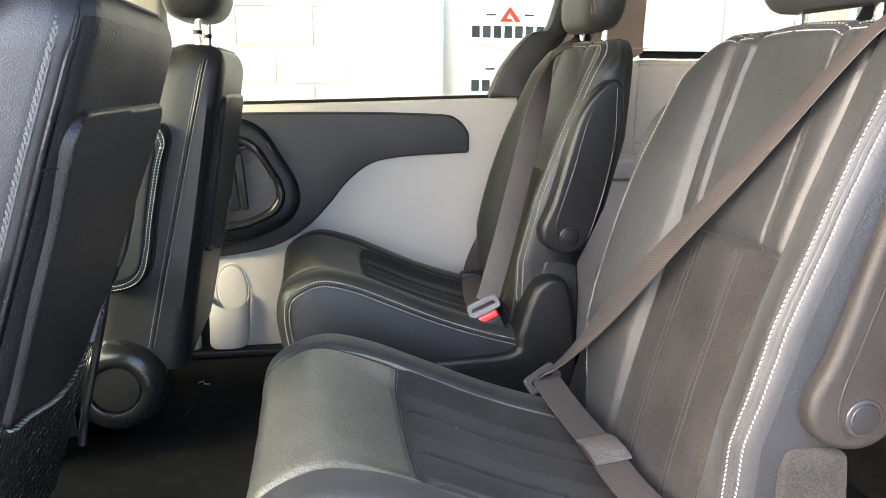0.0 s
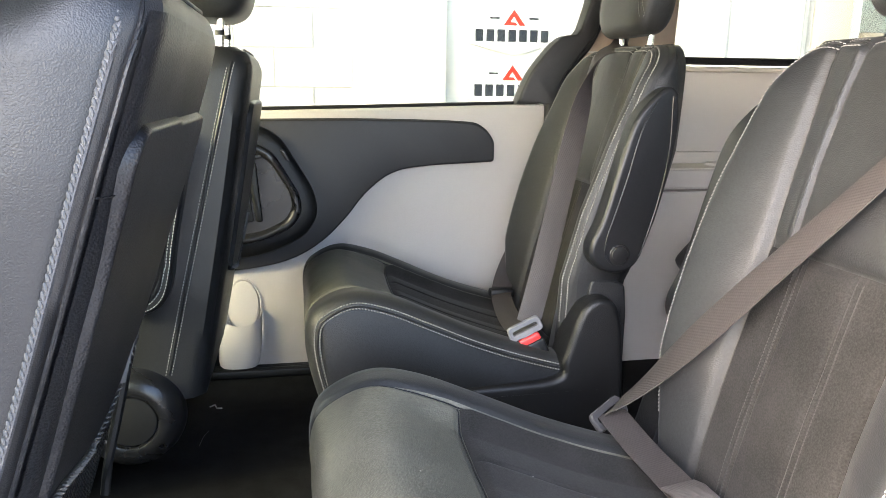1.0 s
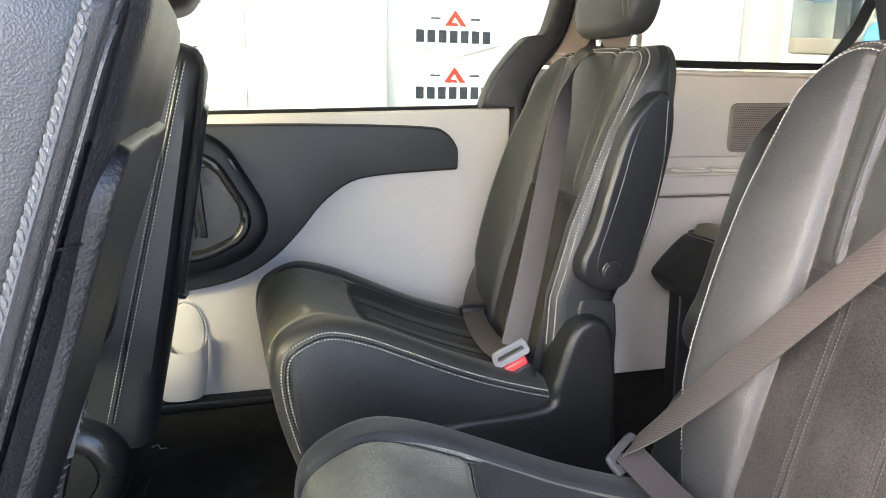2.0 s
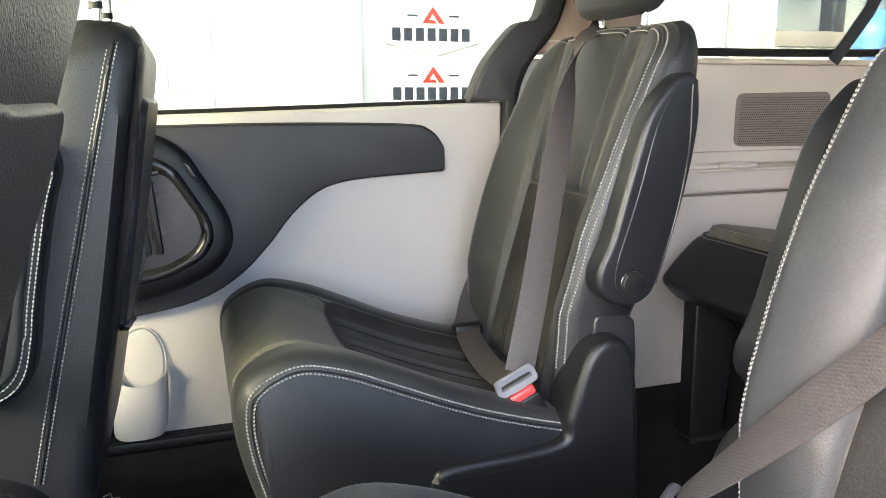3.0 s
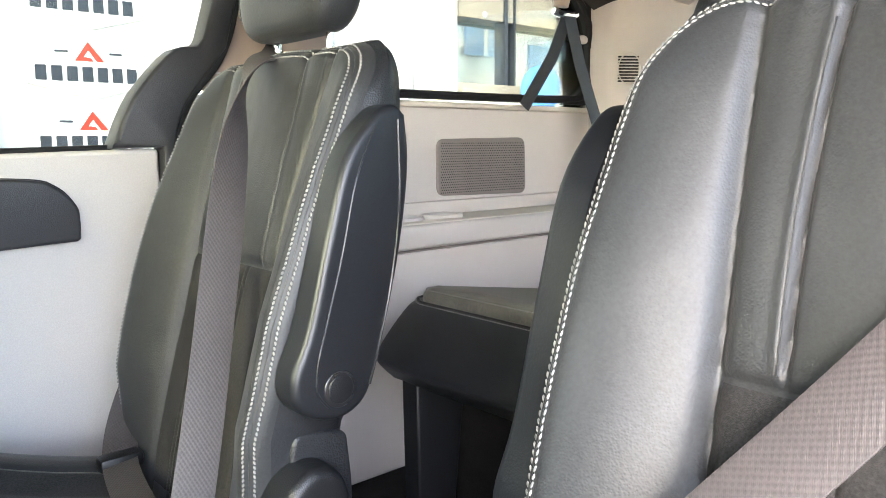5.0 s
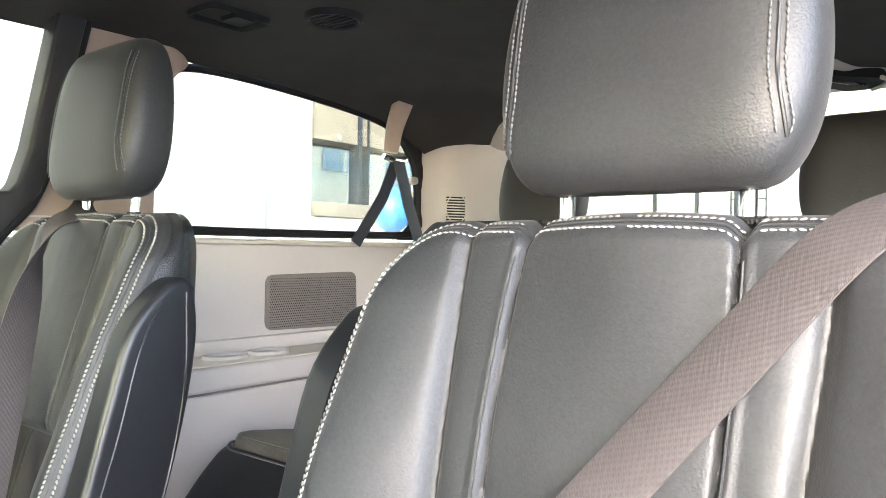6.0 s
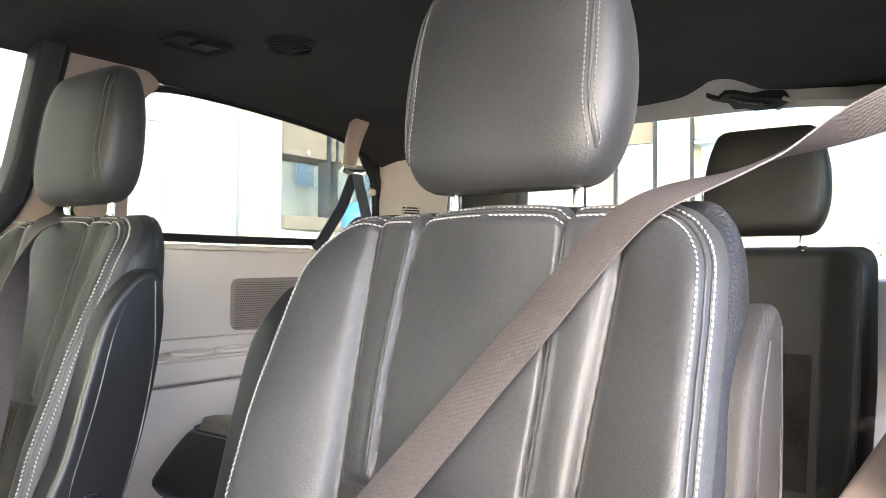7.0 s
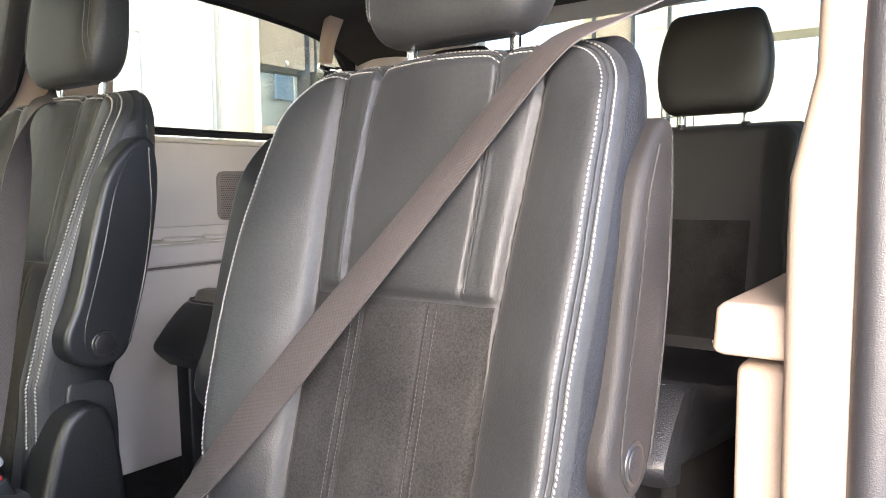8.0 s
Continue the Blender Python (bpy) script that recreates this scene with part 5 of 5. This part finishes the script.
def pad_outline(inset, n=10):
    """Round-ended at the window, from the front edge to the backrest."""
    r = 0.032 - inset * 0.5
    x0, x1, y0, y1 = 0.962 + inset, 1.55, 0.99 + inset, 1.778 - inset
    pts = [(x1, y1)] + [(x0 + r - r * math.sin(q), y1 - r + r * math.cos(q)) for q in span(0, math.pi / 2, n)]
    return pts + [(x0 + r - r * math.cos(q), y0 + r - r * math.sin(q)) for q in span(0, math.pi / 2, n)] + [(x1, y0)]


prings = []
for inset, lift in ((0.0, -0.004), (0.001, 0.010), (0.004, 0.018), (0.010, 0.024), (0.022, 0.028), (0.05, 0.030)):
    prings.append([(x, y, pad_top(x) + lift) for x, y in pad_outline(inset)])
# olive highlight on the pad is part of its base colour
part("cushion_pad", loft(prings), LEATHER_SHEEN, bench, "black leather top pad with a rounded end and sheen in its colour")
for inset, lift in ((-0.010, 0.003), (-0.003, 0.003), (0.006, 0.0225)):
    tagged(part("stitching", stitches([(x, y, pad_top(x) + lift) for x, y in pad_outline(inset, 24)[1:-1]]), THREAD, bench, "pale double stitching"), kind="stuff")
for o in (0.0, 0.009):
    tagged(part("stitching", stitches([(0.949 + o, y, 0.4515 + 0.8 * o) for y in span(0.70, 0.955, 20)]), THREAD, bench, "pale double stitching"), kind="stuff")
part("piping", tube([(x, y, pad_top(x) + 0.004) for x, y in pad_outline(-0.0065, 24)[1:-1]], 0.003, 6), LEATHER_SHADED, bench)
for y in (0.74, 1.20, 1.72):
    part("leg", slab(rounded([(0.905, FLOOR), (0.985, FLOOR), (1.02, 0.38), (0.90, 0.38)], 0.01, 2), y - 0.02, y + 0.02, 0.006), BLACK_PLASTIC, bench)
    part("foot", box(0.90, 1.00, y - 0.03, y + 0.03, FLOOR, FLOOR + 0.012, 0.003), RUBBER, bench)
part("under_tray", box(1.03, 1.62, 0.70, 1.76, FLOOR, 0.34, 0.03), CARPET, bench)
ring3, face3, dims3, rim3, cols3 = back_fn(0.860, lambda z: 1.60 + 0.24 * (z - 0.40), table([(0.3, 0.0), (0.5, 0.035), (0.85, 0.03)]), table([(0.3, 0.19), (0.6, 0.20), (0.9, 0.195)]), lambda z: 1.72 + 0.24 * (z - 0.40), 0.872, 0.05, 0.03)
zs = span(0.36, 0.82, 24) + [0.872 - 0.052 * math.cos(math.pi / 2 * k / 10) for k in range(1, 11)]
part("backrest", loft([ring3(z) for z in zs]), BLACK_VINYL, bench)
part("insert", patch(face3, span(0.40, 0.655, 16), span(-0.10, 0.10, 16), 0.003), SUEDE, bench, "black suede centre")
for sg in (-1, 1):
    tagged(part("stitching", stitches(rim3(sg, 0.012, 0.001, 0.42)[:150]), THREAD_GREY, bench), kind="stuff")
headrest(bench, 0.862, 1.715, 0.895, 1.125, 0.126, 0.05, 0.12, detail=False, skin=BLACK_VINYL)
ring4, face4, dims4, rim4, cols4 = back_fn(1.42, lambda z: 1.60 + 0.24 * (z - 0.40), table([(0.3, 0.0), (0.5, 0.03), (0.85, 0.025)]), table([(0.3, 0.33), (0.6, 0.345), (0.9, 0.34)]), lambda z: 1.72 + 0.24 * (z - 0.40), 0.872, 0.05, 0.03)
part("backrest", loft([ring4(z) for z in zs]), BLACK_VINYL, bench)
headrest(bench, 1.575, 1.715, 0.895, 1.125, 0.115, 0.05, 0.12, detail=False, skin=BLACK_VINYL)

# third-row belt
tb = thing("third_row_belt", (1.69, 2.05, 0.60), "dark third-row belt hanging from a beige roof bracket", "seat belt")
part("bracket", tube(spline([(1.70, 2.02, 1.27), (1.695, 2.045, 1.20), (1.690, 2.055, 1.13)], 10), [0.030, 0.029, 0.028, 0.027, 0.026, 0.025, 0.024, 0.023, 0.022, 0.020], 14), BEIGE_TRIM, tb)
part("guide", tube([(1.65, 2.045, 1.115), (1.67, 2.04, 1.108), (1.72, 2.04, 1.108), (1.74, 2.045, 1.115)], 0.010, 8), CHROME, tb)
strap("strap", [(1.695, 2.035, 1.11), (1.665, 2.06, 1.0), (1.60, 2.10, 0.87)], (1, 0, 0.1), 0.046, WEBBING_DARK, tb)
strap("strap", [(1.698, 2.033, 1.11), (1.73, 2.02, 0.98), (1.77, 1.98, 0.80), (1.78, 1.96, 0.64)], (1, 0, 0.1), 0.046, WEBBING_DARK, tb)

# ---- small fittings ----
# upper belt guide on the near pillar
dr = thing("belt_guide", (0.752, 0.49, 0.97), "beige oval belt guide with a steel loop on the pillar", "belt guide")
part("cover", ball(0.752, 0.478, 1.005, 0.020, 0.026, 0.055, 2.6), BEIGE_TRIM, dr)
part("loop", tube([(0.742 + 0.004 * math.cos(a), 0.492 + 0.016 * math.cos(a), 0.972 + 0.026 * math.sin(a)) for a in [2 * math.pi * k / 24 for k in range(25)]], 0.0040, 8), TONGUE, dr)
part("bolt", ball(0.735, 0.482, 1.012, 0.006, 0.008, 0.008), CHROME, dr)

# net and release lever behind the driver's back
net = thing("seat_net", (-0.25, 0.86, 0.30), "black elastic net and lever hung behind the front seat", "seat net")
net_x = lambda z: -0.252 - 0.34 * (0.47 - z)
lines = []
for k in range(26):
    y = 0.70 + 0.33 * k / 25
    lines.append(tube([(net_x(z), y + 0.006 * math.sin(9 * z), z) for z in span(0.24, 0.445 + 0.05 * (abs(k - 15) / 15) ** 2, 5)], 0.0009, 4))
for k in range(15):
    z = 0.245 + 0.014 * k
    lines.append(tube([(net_x(z), y, z) for y in span(0.70, 1.03, 4)], 0.0009, 4))
tagged(part("mesh", join(*lines), BLACK_PLASTIC, net), kind="stuff")
part("lever", tube(spline([(-0.238, 1.070, 0.546), (-0.249, 1.070, 0.50), (-0.268, 1.068, 0.42), (-0.288, 1.064, 0.34), (-0.295, 1.061, 0.294)], 16), 0.0062, 8), BLACK_PLASTIC, net, "black lever")
part("lever_boot", tube([(-0.228, 1.066, 0.575), (-0.232, 1.068, 0.562), (-0.238, 1.070, 0.545), (-0.241, 1.070, 0.532)], [0.008, 0.0115, 0.011, 0.007], 10), RUBBER, net)
part("band", tube([(-0.193, 1.063, 0.672), (-0.205, 1.066, 0.628), (-0.218, 1.067, 0.585), (-0.229, 1.067, 0.560)], [0.004, 0.0075, 0.009, 0.009], 8), BLACK_VINYL, net, "black elastic band")

# scraps and wear on the carpet
scrap = thing("floor_scrap", (-0.247, 1.855, FLOOR), "small pale scrap lying on the black carpet", "litter")
part("piece", tube([(-0.262, 1.862, FLOOR + 0.002), (-0.250, 1.866, FLOOR + 0.004), (-0.244, 1.848, FLOOR + 0.003), (-0.232, 1.850, FLOOR + 0.002)], 0.0018, 5), THREAD, scrap)
part("hair", tube(spline([(-0.25, 1.73, FLOOR + 0.002), (-0.258, 1.70, FLOOR + 0.003), (-0.262, 1.66, FLOOR + 0.002)], 8), 0.0007, 4), THREAD_GREY, scrap)

# lint on the near cushion
lint = thing("lint", (0.10, 0.845, 0.44), "tiny pale lint specks on the leather cushion", "lint")
top = cushion_fn(0.245, 0.0, 0.845)
for s, y, a in ((0.46, 0.02, 0.3), (0.40, -0.06, 1.2), (0.52, -0.03, 2.0), (0.44, 0.10, 0.8), (0.70, 0.05, 0.5), (0.58, 0.20, 1.7)):
    p = Vector(top(s, y, 0.0022))
    d = Vector((math.cos(a), math.sin(a), 0)) * 0.0011
    part("speck", tube([p - d, p + Vector((0, 0, 0.0004)), p + d], 0.00035, 5), THREAD, lint)
